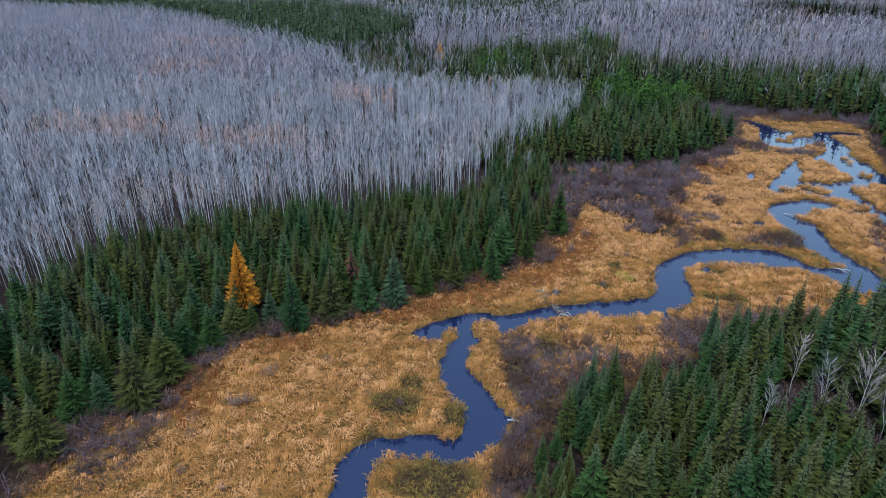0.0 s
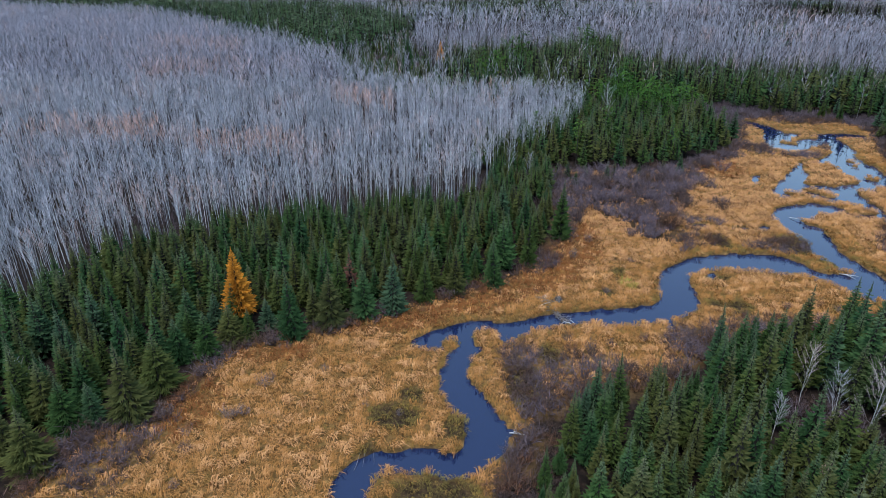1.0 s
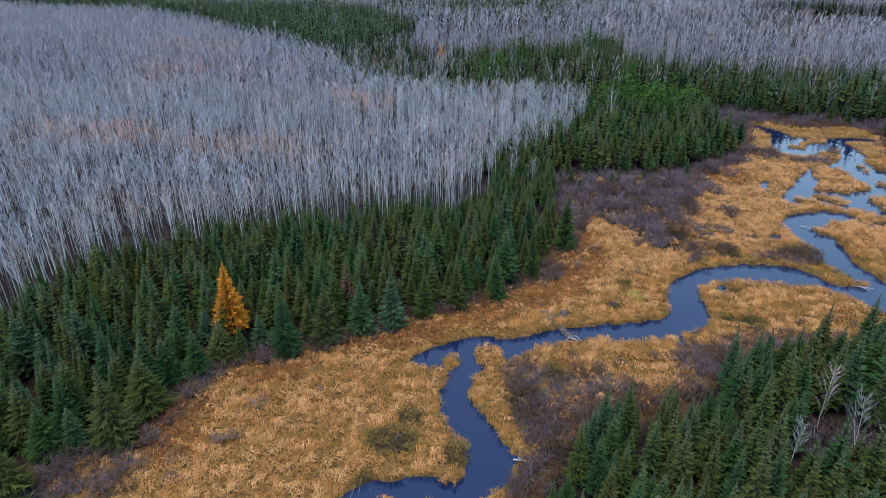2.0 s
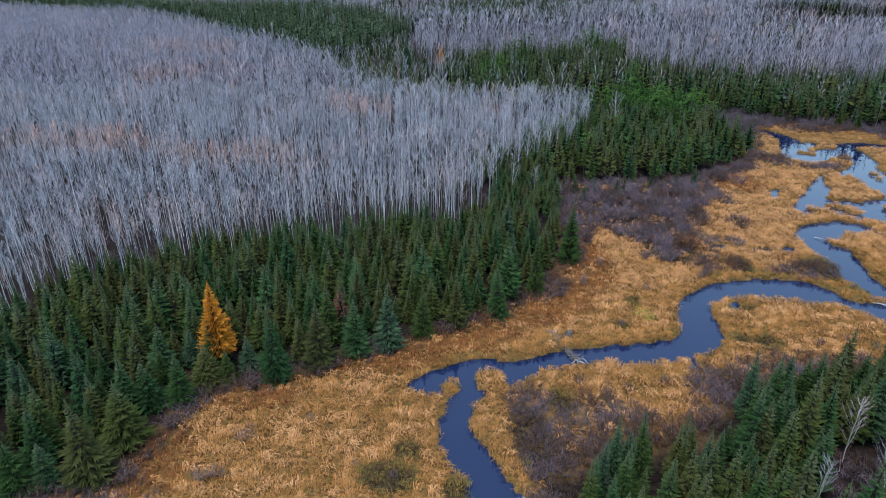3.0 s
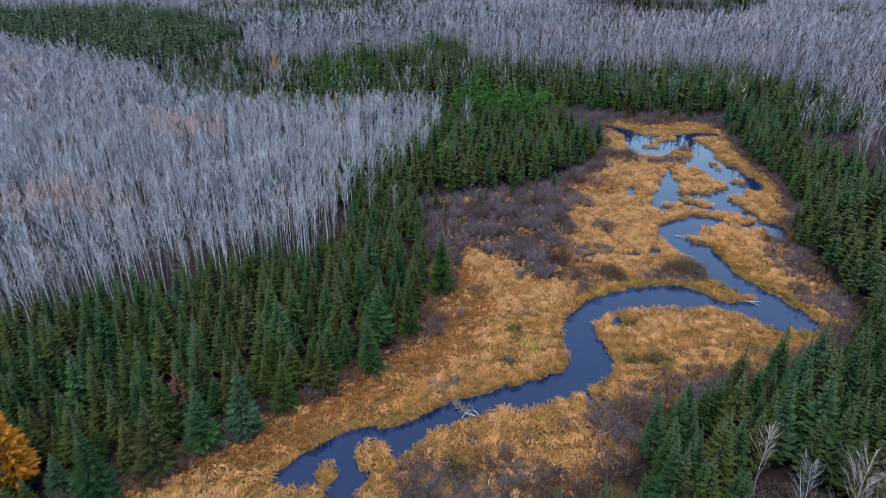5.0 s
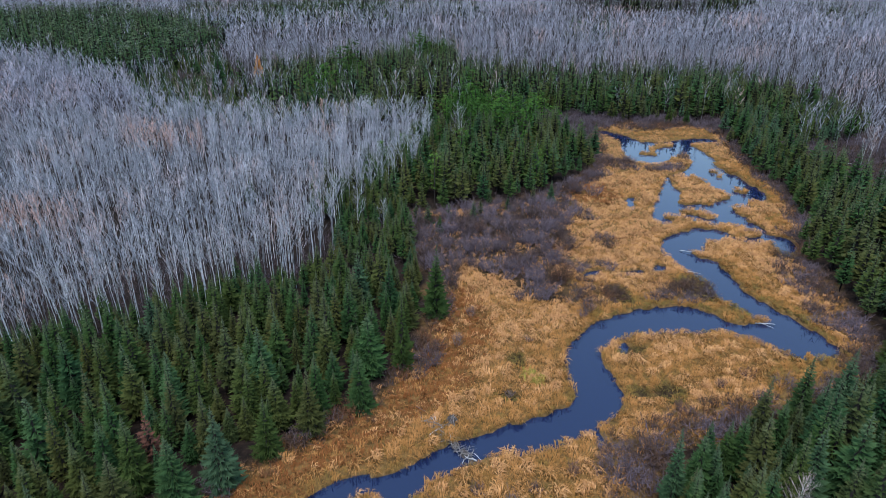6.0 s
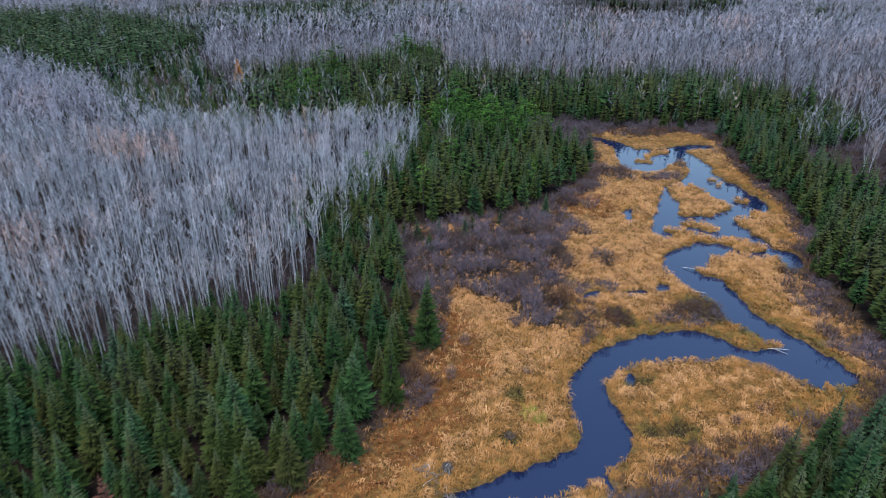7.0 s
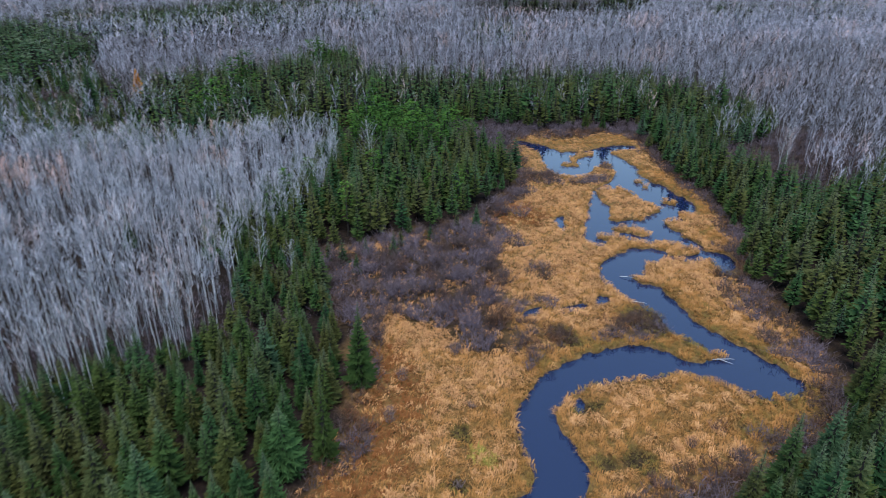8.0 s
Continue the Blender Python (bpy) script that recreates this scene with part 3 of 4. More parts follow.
def plant(kinds, xy, heights, seed, slim=(0.9, 1.15), tilt=2.0, wide=None):
    """Sets out copies of things at the places; the first of each kind is moved to a place of its own."""
    rg = random.Random(seed)
    fresh = list(kinds)
    for i, ((x, y), h) in enumerate(zip(xy, heights)):
        m = Matrix.Translation((x, y, height_at(x, y))) @ pose(0, 0, 0, rg.uniform(-tilt, tilt), rg.uniform(-tilt, tilt), rg.uniform(0, 360))
        w = h * rg.uniform(*slim) * (wide[i] if wide else 1)
        if fresh:
            fresh.pop().matrix_basis = m @ Matrix.Diagonal((w, w, h, 1))
        else:
            first = rg.choice(kinds)
            copy_thing(first, m @ Matrix.Diagonal((w / first.scale.x, w / first.scale.y, h / first.scale.z, 1)))


# ---- spruce stands ----
near_shapes = [spruce_shape(10 + i, 32, 12, 4, w, ragged=0.22, power=p) for i, (w, p) in enumerate(((0.19, 0.95), (0.21, 0.9), (0.165, 1.0), (0.23, 0.95), (0.18, 1.05)))]
mid_shapes = [spruce_shape(30 + i, 19, 9, 2, w, low=0.2, power=p, blade=0.17) for i, (w, p) in enumerate(((0.185, 0.95), (0.205, 0.9), (0.165, 1.0), (0.195, 0.95), (0.18, 1.05)))]
bank_shapes = [spruce_shape(35 + i, 27, 11, 2, w, low=0.1, ragged=0.22, power=p, blade=0.16) for i, (w, p) in enumerate(((0.19, 0.95), (0.215, 0.9), (0.17, 1.0), (0.2, 1.05)))]
back_shapes = [spruce_shape(40 + i, 14, 8, 1, w, low=0.2, power=0.9, blade=0.2) for i, w in enumerate((0.185, 0.205, 0.165, 0.195))]
far_shapes = [spruce_shape(50 + i, 9, 6, 0, w, blade=0.3) for i, w in enumerate((0.19, 0.22, 0.17))]
pine_shapes = [pine_shape(60 + i, w, 0.25, 44, 4) for i, w in enumerate((0.17, 0.2, 0.15))]
full_shapes = [spruce_shape(20 + i, 32, 14, 6, 0.25, low=0.02, power=p, blade=0.13) for i, p in enumerate((1.0, 0.9, 1.1))]
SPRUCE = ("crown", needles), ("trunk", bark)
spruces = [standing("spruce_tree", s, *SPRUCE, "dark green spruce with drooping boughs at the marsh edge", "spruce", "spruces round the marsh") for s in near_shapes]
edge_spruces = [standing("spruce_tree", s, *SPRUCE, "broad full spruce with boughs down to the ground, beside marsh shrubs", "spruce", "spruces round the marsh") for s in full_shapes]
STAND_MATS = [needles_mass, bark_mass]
# the spruces that stand out along the marsh: x, y, height, half width to height
EDGE = [(-53.9, 75.1, 9.8, 0.3), (-50.6, 76.3, 8.0, 0.3), (-45.8, 77.6, 13.8, 0.29), (-44.2, 84.6, 11.0, 0.34), (-44.1, 92.2, 8.5, 0.34), (-26.6, 98.9, 14.2, 0.22), (-20.5, 102.8, 13.0, 0.25), (-14.7, 105.6, 11.5, 0.26), (-9.4, 107.3, 13.2, 0.24), (-34.1, 98.3, 6.8, 0.25), (-31.6, 101.6, 6.8, 0.3), (-54.7, 67.3, 10.8, 0.36), (-36.9, 97.4, 8.2, 0.38), (-39.7, 93.0, 9.2, 0.29), (2.4, 114.4, 11.8, 0.22), (-3.6, 111.2, 10.8, 0.21), (10.1, 117.5, 11.2, 0.22), (18.1, 126.0, 15.2, 0.14), (27.1, 140.0, 15.2, 0.18)]
HOLES = [(56.5, 75.0, 7.0, 8.5), (46.0, 71.0, 3.0, 4.0)]


def spruce_heights(xy, poly, seed, tall=12.0):
    rg = np.random.RandomState(seed)
    e = np.clip(-edge(poly, xy[:, 0], xy[:, 1]) / 9, 0, 1)
    return tall * (0.70 + 0.20 * e + rg.uniform(-0.36, 0.26, len(xy)) + 0.06 * ripple(xy[:, 0], xy[:, 1], 20.0))


def clear_of(xy, spots, gap):
    k = np.ones(len(xy), bool)
    for x, y, *_ in spots:
        k &= np.hypot(xy[:, 0] - x, xy[:, 1] - y) > gap
    return k


rge = random.Random(4)
for i, (x, y, h, w) in enumerate(EDGE):
    kind = edge_spruces[i % 3]
    ratio = w / 0.25
    m = Matrix.Translation((x, y, height_at(x, y))) @ pose(0, 0, 0, rge.uniform(-1.5, 1.5), rge.uniform(-1.5, 1.5), rge.uniform(0, 360))
    if i < 3:
        kind.matrix_basis = m @ Matrix.Diagonal((h * ratio, h * ratio, h, 1))
    else:
        copy_thing(kind, m @ Matrix.Diagonal((h * ratio / kind.scale.x, h * ratio / kind.scale.y, h / kind.scale.z, 1)))

for x, y, h, w in ((-18.0, 338.0, 22.0, 0.75), (-5.8, 207.6, 8.5, 0.8), (70.5, 186.5, 7.0, 0.8), (37.5, 176.0, 5.0, 0.9), (146.5, 250.5, 10.0, 0.7), (152.0, 247.5, 8.0, 0.8)):
    kind = edge_spruces[int(x) % 3]
    copy_thing(kind, Matrix.Translation((x, y, height_at(x, y))) @ Matrix.Diagonal((h * w / kind.scale.x, h * w / kind.scale.y, h / kind.scale.z, 1)))

pa = scatter(STAND_A, 3.6, 1, 0.5)
pa = pa[clear_of(pa, EDGE, 2.9) & ((edge(MARSH, pa[:, 0], pa[:, 1]) > 4.5) | (pa[:, 1] > 98) | (pa[:, 1] < 58))]
ha = spruce_heights(pa, STAND_A, 2)
front = (edge(MARSH, pa[:, 0], pa[:, 1]) < 10) & (pa[:, 1] > 55)
pd = scatter(STAND_D, 3.0, 3, 0.5)
pd = pd[within(HOLES, pd) <= 0]
hd = spruce_heights(pd, STAND_D, 4, 14.2) * np.random.RandomState(73).uniform(0.8, 1.15, len(pd)) * np.clip(0.62 + (pd[:, 0] - 10) / 75, 0.62, 1.0)
front_d = (edge(MARSH, pd[:, 0], pd[:, 1]) < 9) & (pd[:, 1] > 40)
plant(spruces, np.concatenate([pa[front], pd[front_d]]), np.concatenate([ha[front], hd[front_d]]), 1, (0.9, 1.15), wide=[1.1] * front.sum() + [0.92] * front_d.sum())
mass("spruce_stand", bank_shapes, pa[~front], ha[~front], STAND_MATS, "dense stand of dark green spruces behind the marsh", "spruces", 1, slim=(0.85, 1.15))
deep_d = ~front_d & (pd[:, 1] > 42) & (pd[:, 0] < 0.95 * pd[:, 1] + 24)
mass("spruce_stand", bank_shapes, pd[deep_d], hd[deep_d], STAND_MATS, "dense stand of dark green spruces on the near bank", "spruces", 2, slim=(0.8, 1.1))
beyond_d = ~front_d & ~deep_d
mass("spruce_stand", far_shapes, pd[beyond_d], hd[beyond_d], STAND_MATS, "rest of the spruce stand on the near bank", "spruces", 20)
pb = scatter(STAND_B, 3.8, 5, 0.5)
pine_b = (within([(80, 262, 24, 28)], pb) > 0) | (np.random.RandomState(72).rand(len(pb)) < 0.06)
mass("spruce_stand", mid_shapes, pb[~pine_b], spruce_heights(pb[~pine_b], STAND_B, 6, 13.5), STAND_MATS, "spruce stand in front of leafless aspens", "spruces", 3)
mass("pine_stand", pine_shapes, pb[pine_b], spruce_heights(pb[pine_b], STAND_B, 6, 14.5), [needles_pine, bark_mass], "fresh green pines behind darker spruces", "pines", 13)
pe = scatter(STAND_E, 3.7, 7, 0.5)
near_e = edge(MARSH, pe[:, 0], pe[:, 1]) < 16
he = spruce_heights(pe, STAND_E, 8, 13.5)
mass("spruce_stand", mid_shapes, pe[near_e], he[near_e], STAND_MATS, "spruce stand beside the creek pond", "spruces", 4)
mass("spruce_stand", back_shapes, pe[~near_e], he[~near_e], STAND_MATS, "rest of the spruces beside the creek pond", "spruces", 28)
rgf = np.random.RandomState(71)
pc = scatter(STAND_C, 3.4, 9, 0.5)
pc = pc[clear_of(pc, [(-1.6, 366.0), (-2.5, 357.0), (-3.5, 349.0)], 5.0)]
pine_c = (ripple(pc[:, 0], pc[:, 1], 60.0) > 0.6) & (pc[:, 0] < 110)
pale_c = (edge(STAND_C, pc[:, 0], pc[:, 1]) > -9) & (pc[:, 1] > 300) & (rgf.rand(len(pc)) < 0.5) | (rgf.rand(len(pc)) < 0.06)
pine_c, dark_c, front_c = pine_c & ~pale_c, ~pine_c & ~pale_c, pc[:, 1] < 287
hc = spruce_heights(pc, STAND_C, 10, 15) * rgf.uniform(0.7, 1.2, len(pc))
mass("spruce_stand", back_shapes, pc[dark_c & front_c], hc[dark_c & front_c], STAND_MATS, "tall dark spruces behind the head of the marsh", "spruces", 29)
mass("spruce_stand", far_shapes, pc[dark_c & ~front_c], hc[dark_c & ~front_c], STAND_MATS, "far belt of dark spruces", "spruces", 5)
mass("pine_stand", pine_shapes, pc[pine_c], hc[pine_c] * rgf.uniform(0.9, 1.15, pine_c.sum()), [needles_pine, bark_mass], "green pines in the far conifer belt", "pines", 15)
pf = scatter(STAND_F, 4.6, 11, 0.5)
kind_f = rgf.rand(len(pf)) + 0.25 * ripple(pf[:, 0], pf[:, 1], 50.0)
pf_pale, pf = pf[kind_f > 1.02], pf[kind_f <= 1.02]
pine_f = rgf.rand(len(pf)) < 0.5
mass("pine_stand", [pine_shape(66 + i, 0.19, 0.3, 18, 3) for i in range(3)], pf[pine_f], rgf.uniform(8, 19, pine_f.sum()), STAND_MATS, "far dark pine stand", "pines", 6, slim=(1.1, 1.5), tone=rgf.uniform(0.75, 1.0, pine_f.sum()))
mass("spruce_stand", far_shapes, pf[~pine_f], rgf.uniform(9, 20, (~pine_f).sum()), STAND_MATS, "far dark spruces among pines", "spruces", 16, slim=(1.0, 1.3), tone=rgf.uniform(-0.1, 0.35, (~pine_f).sum()))

# small spruces at the foot of the far stand, in the thicket
young = [(33.5, 183.5), (36.0, 181.0), (42.0, 184.0), (47.5, 181.5), (50.5, 184.5), (58.0, 185.0), (66.0, 188.0), (29.5, 178.0)]
plant([standing("spruce_tree", spruce_shape(230 + i, 14, 8, 2, 0.24), *SPRUCE, "small young green spruce in willow thicket", "spruce", "young spruces") for i in range(2)], young, [5.5, 6.5, 4.5, 6.0, 5.0, 4.5, 5.5, 6.0], 12)

# ---- aspens ----
aspen_mid = [aspen_shape(80 + i, 12, 10, thick=0.0050, twig=0.34, spread=0.09, start=0.45) for i in range(8)]
aspen_back = [aspen_shape(95 + i, 8, 7, thick=0.0032, spread=0.11, start=0.3, twig=1.0) for i in range(6)]
aspen_far = [aspen_shape(90 + i, 4, 4, thick=0.0032, spread=0.15, start=0.25, twig=2.3) for i in range(5)]
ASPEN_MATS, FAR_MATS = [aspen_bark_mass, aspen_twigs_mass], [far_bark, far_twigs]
pp = scatter(ASPENS, 2.75, 13, 0.5)
pp = pp[(pp[:, 1] < 275) & (pp[:, 0] > -190)]
rgt = np.random.RandomState(9)
pp = pp[ripple(pp[:, 0], pp[:, 1], 11.0) + rgt.uniform(-0.5, 0.5, len(pp)) > -0.75]


REDDISH = [(-115.0, 300.0, 34.0, 26.0), (-140.0, 372.0, 40.0, 22.0), (-330.0, 430.0, 60.0, 30.0), (-180.0, 232.0, 30.0, 20.0), (-105.0, 196.0, 26.0, 14.0), (-60.0, 184.0, 22.0, 12.0), (16.0, 268.0, 18.0, 10.0), (-28.0, 236.0, 14.0, 16.0)]


def rosy(xy, size):
    """Some patches of the wood have reddish twigs."""
    return 0.2 + 0.5 * np.clip(ripple(xy[:, 0], xy[:, 1], size) + 0.5 * ripple(xy[:, 1], xy[:, 0], size * 0.37), -0.2, 1.2) + 0.9 * np.clip(1.6 * within(REDDISH, xy), 0, 0.8) + rgt.uniform(-0.25, 0.25, len(xy))


rim_a = (edge(STAND_A, pp[:, 0], pp[:, 1]) < 4.5) & (pp[:, 0] > -80) & (pp[:, 1] > 80)
aspens = [standing("aspen_tree", aspen_shape(70 + i, 16, 7, True, twig=0.32, spread=0.085, thick=0.0044, start=0.5, limb=0.22), ("trunk", aspen_bark), ("crown", aspen_twigs), "tall leafless aspen with a pale slim trunk", "aspen", "aspens behind the spruces") for i in range(5)]
rim_more = scatter([(-77, 108), (-68, 128), (-50, 137), (-35, 143), (-12, 151), (3, 154), (5, 166), (-2, 166), (-12, 159), (-36, 152), (-54, 147), (-76, 134), (-86, 110)], 3.9, 46, 0.5)
at_rim = np.concatenate([pp[rim_a], rim_more])
plant(aspens, at_rim, rgt.uniform(10.5, 16, len(at_rim)), 5, (0.8, 1.15), 3.0)
pp = pp[~rim_a]
mass("aspen_wood", aspen_mid, pp, rgt.uniform(11.5, 15.5, len(pp)) * (1 + 0.09 * ripple(pp[:, 0], pp[:, 1], 28.0)), ASPEN_MATS, "dense leafless aspen wood with pale trunks", "aspens", 7, tone=rosy(pp, 45.0), slim=(0.9, 1.4))
pq = scatter(ASPENS, 3.8, 14, 0.5)
pq = pq[((pq[:, 1] >= 275) | (pq[:, 0] <= -190)) & (pq[:, 0] > -0.8 * pq[:, 1] - 30)]
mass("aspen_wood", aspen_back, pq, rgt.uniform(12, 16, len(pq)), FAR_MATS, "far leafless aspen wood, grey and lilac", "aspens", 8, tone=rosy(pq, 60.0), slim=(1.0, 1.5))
FAR = [(-420, 770), (-256, 650), (-114, 632), (-60, 572), (-18, 490), (-21, 440), (-14, 372), (50, 292), (100, 280), (211, 222), (165, 212), (160, 140), (175, 100), (420, 60), (900, 500), (900, 900), (-600, 900)]
GLADES = [(172.0, 193.0, 15.0, 14.0), (-36.0, 378.0, 7.0, 16.0), (-12.0, 352.0, 16.0, 14.0), (330.0, 560.0, 90.0, 60.0)]
pr = scatter(FAR, 4.9, 15, 0.5)
pr = pr[(pr[:, 0] > -0.75 * pr[:, 1] - 20) & (pr[:, 0] < 1.5 * pr[:, 1] - 20)]
for st in (STAND_B, STAND_C, STAND_E, STAND_F):
    pr = pr[~inside(st, pr[:, 0], pr[:, 1])]
pr = pr[within(GLADES, pr) <= 0]
pr = pr[(pr[:, 1] < 450) | (np.random.RandomState(74).rand(len(pr)) < 0.62)]
STAND_G = [(-60, 590), (20, 562), (70, 560), (110, 600), (200, 640), (180, 690), (60, 690), (-60, 660)]
dark_w = (ripple(pr[:, 0], pr[:, 1], 130.0) + rgt.uniform(-0.25, 0.25, len(pr)) > 0.85) & (pr[:, 1] > 440) | inside(STAND_G, pr[:, 0], pr[:, 1]) & (rgt.rand(len(pr)) < 0.8)
pale, out = pr[~dark_w], np.hypot(pr[~dark_w, 0] - 20, pr[~dark_w, 1] - 40) > 400
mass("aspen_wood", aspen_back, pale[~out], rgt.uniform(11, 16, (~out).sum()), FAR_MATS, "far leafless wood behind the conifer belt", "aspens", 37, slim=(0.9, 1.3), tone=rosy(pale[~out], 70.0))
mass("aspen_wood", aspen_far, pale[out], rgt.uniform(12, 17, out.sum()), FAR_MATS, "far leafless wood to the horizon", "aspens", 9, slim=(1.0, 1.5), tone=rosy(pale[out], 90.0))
mass("conifer_clumps", [spruce_shape(55 + i, 7, 5, 0, 0.2, blade=0.4) for i in range(3)], pr[dark_w], rgt.uniform(11, 17, dark_w.sum()), STAND_MATS, "far dark conifers scattered in leafless wood", "conifers", 17, slim=(1.2, 1.6))

mass("aspen_wood", aspen_back, np.concatenate([pc[pale_c], pf_pale]), rgt.uniform(11, 16, pale_c.sum() + len(pf_pale)), FAR_MATS, "pale leafless aspens among far conifers", "aspens", 30, slim=(1.0, 1.4))
mixed_e = np.concatenate([scatter([(172, 240), (165, 212), (185, 210), (205, 218), (211, 223), (190, 228)], 3.6, 43, 0.5), scatter([(157, 170), (175, 140), (205, 150), (220, 180), (196, 176), (176, 166)], 3.4, 44, 0.5)])
mass("spruce_stand", back_shapes, mixed_e, rgt.uniform(7, 13, len(mixed_e)), STAND_MATS, "loose spruces round a brushy glade", "spruces", 27)

# conifers and birches mixed at the borders of the stands
mixed_g = scatter([(-59, 356), (-45, 305), (-10, 275), (4, 268), (2, 296), (-6, 320), (-8, 345), (-14, 372), (-24, 442), (-42, 395), (-50, 372)], 3.5, 47, 0.5)
mixed_g = mixed_g[within([(-35.0, 371.0, 10.0, 9.0), (-9.0, 346.0, 9.0, 18.0)], mixed_g) <= 0]
pale_g = rgt.rand(len(mixed_g)) < 0.3
mass("spruce_stand", back_shapes, mixed_g[~pale_g], rgt.uniform(5, 12, (~pale_g).sum()), STAND_MATS, "loose spruces in a gap behind the aspens", "spruces", 34)
mass("aspen_wood", aspen_back, mixed_g[pale_g], rgt.uniform(9, 14, pale_g.sum()), FAR_MATS, "scattered pale aspens among far spruces", "aspens", 35)
mixed_b = scatter([(10, 189), (27, 211), (41, 240), (48, 262), (58, 264), (50, 235), (40, 212), (26, 189)], 3.1, 41, 0.5)
mass("aspen_wood", aspen_mid, mixed_b, rgt.uniform(11, 14.5, len(mixed_b)), ASPEN_MATS, "pale aspens that stand among spruces", "aspens", 18, tone=rgt.uniform(0, 0.5, len(mixed_b)))
mixed_a = scatter([(-70, 122), (-50, 137), (-35, 143), (-12, 151), (9, 155), (9, 160), (-12, 158), (-37, 150), (-54, 144), (-76, 124)], 3.0, 42, 0.5)
mixed_a = np.concatenate([mixed_a, scatter([(8, 157), (14, 159), (29, 162), (31, 188), (42, 207), (31, 212), (15, 192), (12, 172)], 2.9, 45, 0.5)])
mass("spruce_stand", mid_shapes, mixed_a, rgt.uniform(4.5, 9.5, len(mixed_a)), STAND_MATS, "lower spruces under the first aspens", "spruces", 19)

# ---- single trees ----
larch_shape = spruce_shape(200, 60, 15, 7, 0.19, low=0.2, ragged=0.22, power=0.9, blade=0.08)
larch = standing("larch_tree", larch_shape, ("crown", larch_needles), ("trunk", bark), "golden orange larch among dark spruces", "larch", "golden larches")
plant([larch], [(-36.5, 102.3), (-1.6, 366.0)], [16.5, 13.5], 3, (1, 1.02), 0.5)
BIRCH = ("trunk", birch_bark), ("crown", aspen_twigs)
birches = [standing("birch_tree", aspen_shape(s, 26, 20, True, spread=0.17, start=0.25, thick=0.0055, twig=0.14, fork=True, upright=False, limb=0.2), *BIRCH, "leafless birch with a white forked trunk and spreading limbs", "birch", "birches among the spruces") for s in (511, 512, 513)]
plant(birches, [(54.2, 81.0), (55.6, 74.6), (58.0, 71.2), (61.5, 70.0), (46.3, 73.0), (46.6, 61.2), (-62.1, 80.7), (57.8, 229.6), (173.1, 188.8), (174.6, 187.6), (215.0, 237.8), (18.7, 181.8), (24.5, 178.0)],
      [10.0, 10.5, 13.5, 11.0, 7.5, 6.5, 9.0, 17.0, 15.0, 13.0, 11.0, 11.0, 9.0], 8, (0.8, 1.0), 4.0)
snag = standing("dead_spruce", spruce_shape(205, 16, 7, 2, 0.17, low=0.3, ragged=0.5), ("crown", rust), ("trunk", bark), "dead spruce with a rusty brown broken crown", "dead spruce", "")
plant([snag], [(-17.7, 111.2)], [11.0], 6, (1, 1))

# ---- marsh grass ----
BRUSH = [(-47.0, 72.0, 9.0, 14.0), (-41.0, 86.0, 4.0, 9.0), (-33.0, 98.0, 9.0, 4.0), (13.0, 88.0, 4.5, 11.0), (10.5, 66.0, 4.5, 12.0), (15.0, 82.0, 4.0, 7.0), (24.0, 88.0, 10.0, 8.0), (44.0, 97.0, 7.0, 7.0), (62.0, 102.5, 14.0, 4.0), (22.0, 130.0, 5.0, 7.0),
         (28.5, 145.0, 3.5, 9.0), (75.2, 177.2, 3.5, 5.5), (73.0, 161.6, 3.0, 5.0), (65.0, 150.0, 5.0, 4.0), (60.0, 139.0, 8.0, 4.5), (78.0, 136.0, 10.0, 5.0), (104.0, 211.0, 7.0, 8.0), (118.0, 204.0, 9.0, 3.0), (129.0, 213.0, 4.0, 5.0),
         (118.0, 148.0, 5.0, 9.0), (127.0, 160.0, 5.0, 9.0), (140.0, 248.0, 18.0, 7.0), (90.0, 205.0, 7.0, 7.0)]
BRUSH_EAST = [(103.0, 133.0, 5.0, 10.0), (97.5, 119.0, 4.0, 8.0), (110.0, 143.0, 5.0, 6.0), (94.0, 107.5, 8.0, 4.0), (80.0, 103.0, 10.0, 3.5)]
RUST = [(-40.0, 80.0, 7.0, 9.0), (-12.0, 105.5, 16.0, 6.0), (4.0, 112.5, 12.0, 7.0), (17.0, 121.0, 8.0, 9.0), (30.0, 140.0, 8.0, 16.0), (24.0, 126.0, 7.0, 9.0), (-30.0, 95.0, 9.0, 5.0), (84.0, 190.0, 10.0, 10.0)]
# sedge that is still olive along the water
OLIVE = [(134.5, 200.7, 7.0, 14.0), (132.0, 180.0, 7.0, 14.0), (122.0, 157.0, 6.0, 10.0), (112.0, 146.0, 5.0, 6.0), (93.0, 139.0, 3.0, 8.0), (91.5, 125.0, 4.0, 6.0), (78.0, 127.5, 9.0, 4.0), (64.0, 134.0, 14.0, 3.5), (145.0, 235.0, 14.0, 7.0), (128.0, 242.0, 12.0, 6.0), (84.0, 108.0, 12.0, 5.0)]
rgg = np.random.RandomState(21)
pg = scatter(MARSH, 0.54, 22, 0.5)
dg = shore(pg[:, 0], pg[:, 1])
et = edge(THICKET, pg[:, 0], pg[:, 1])
dk = within(DARK, pg)
bushy = np.clip(within(BRUSH + BRUSH_EAST, pg) * 2.2, 0, 0.9)
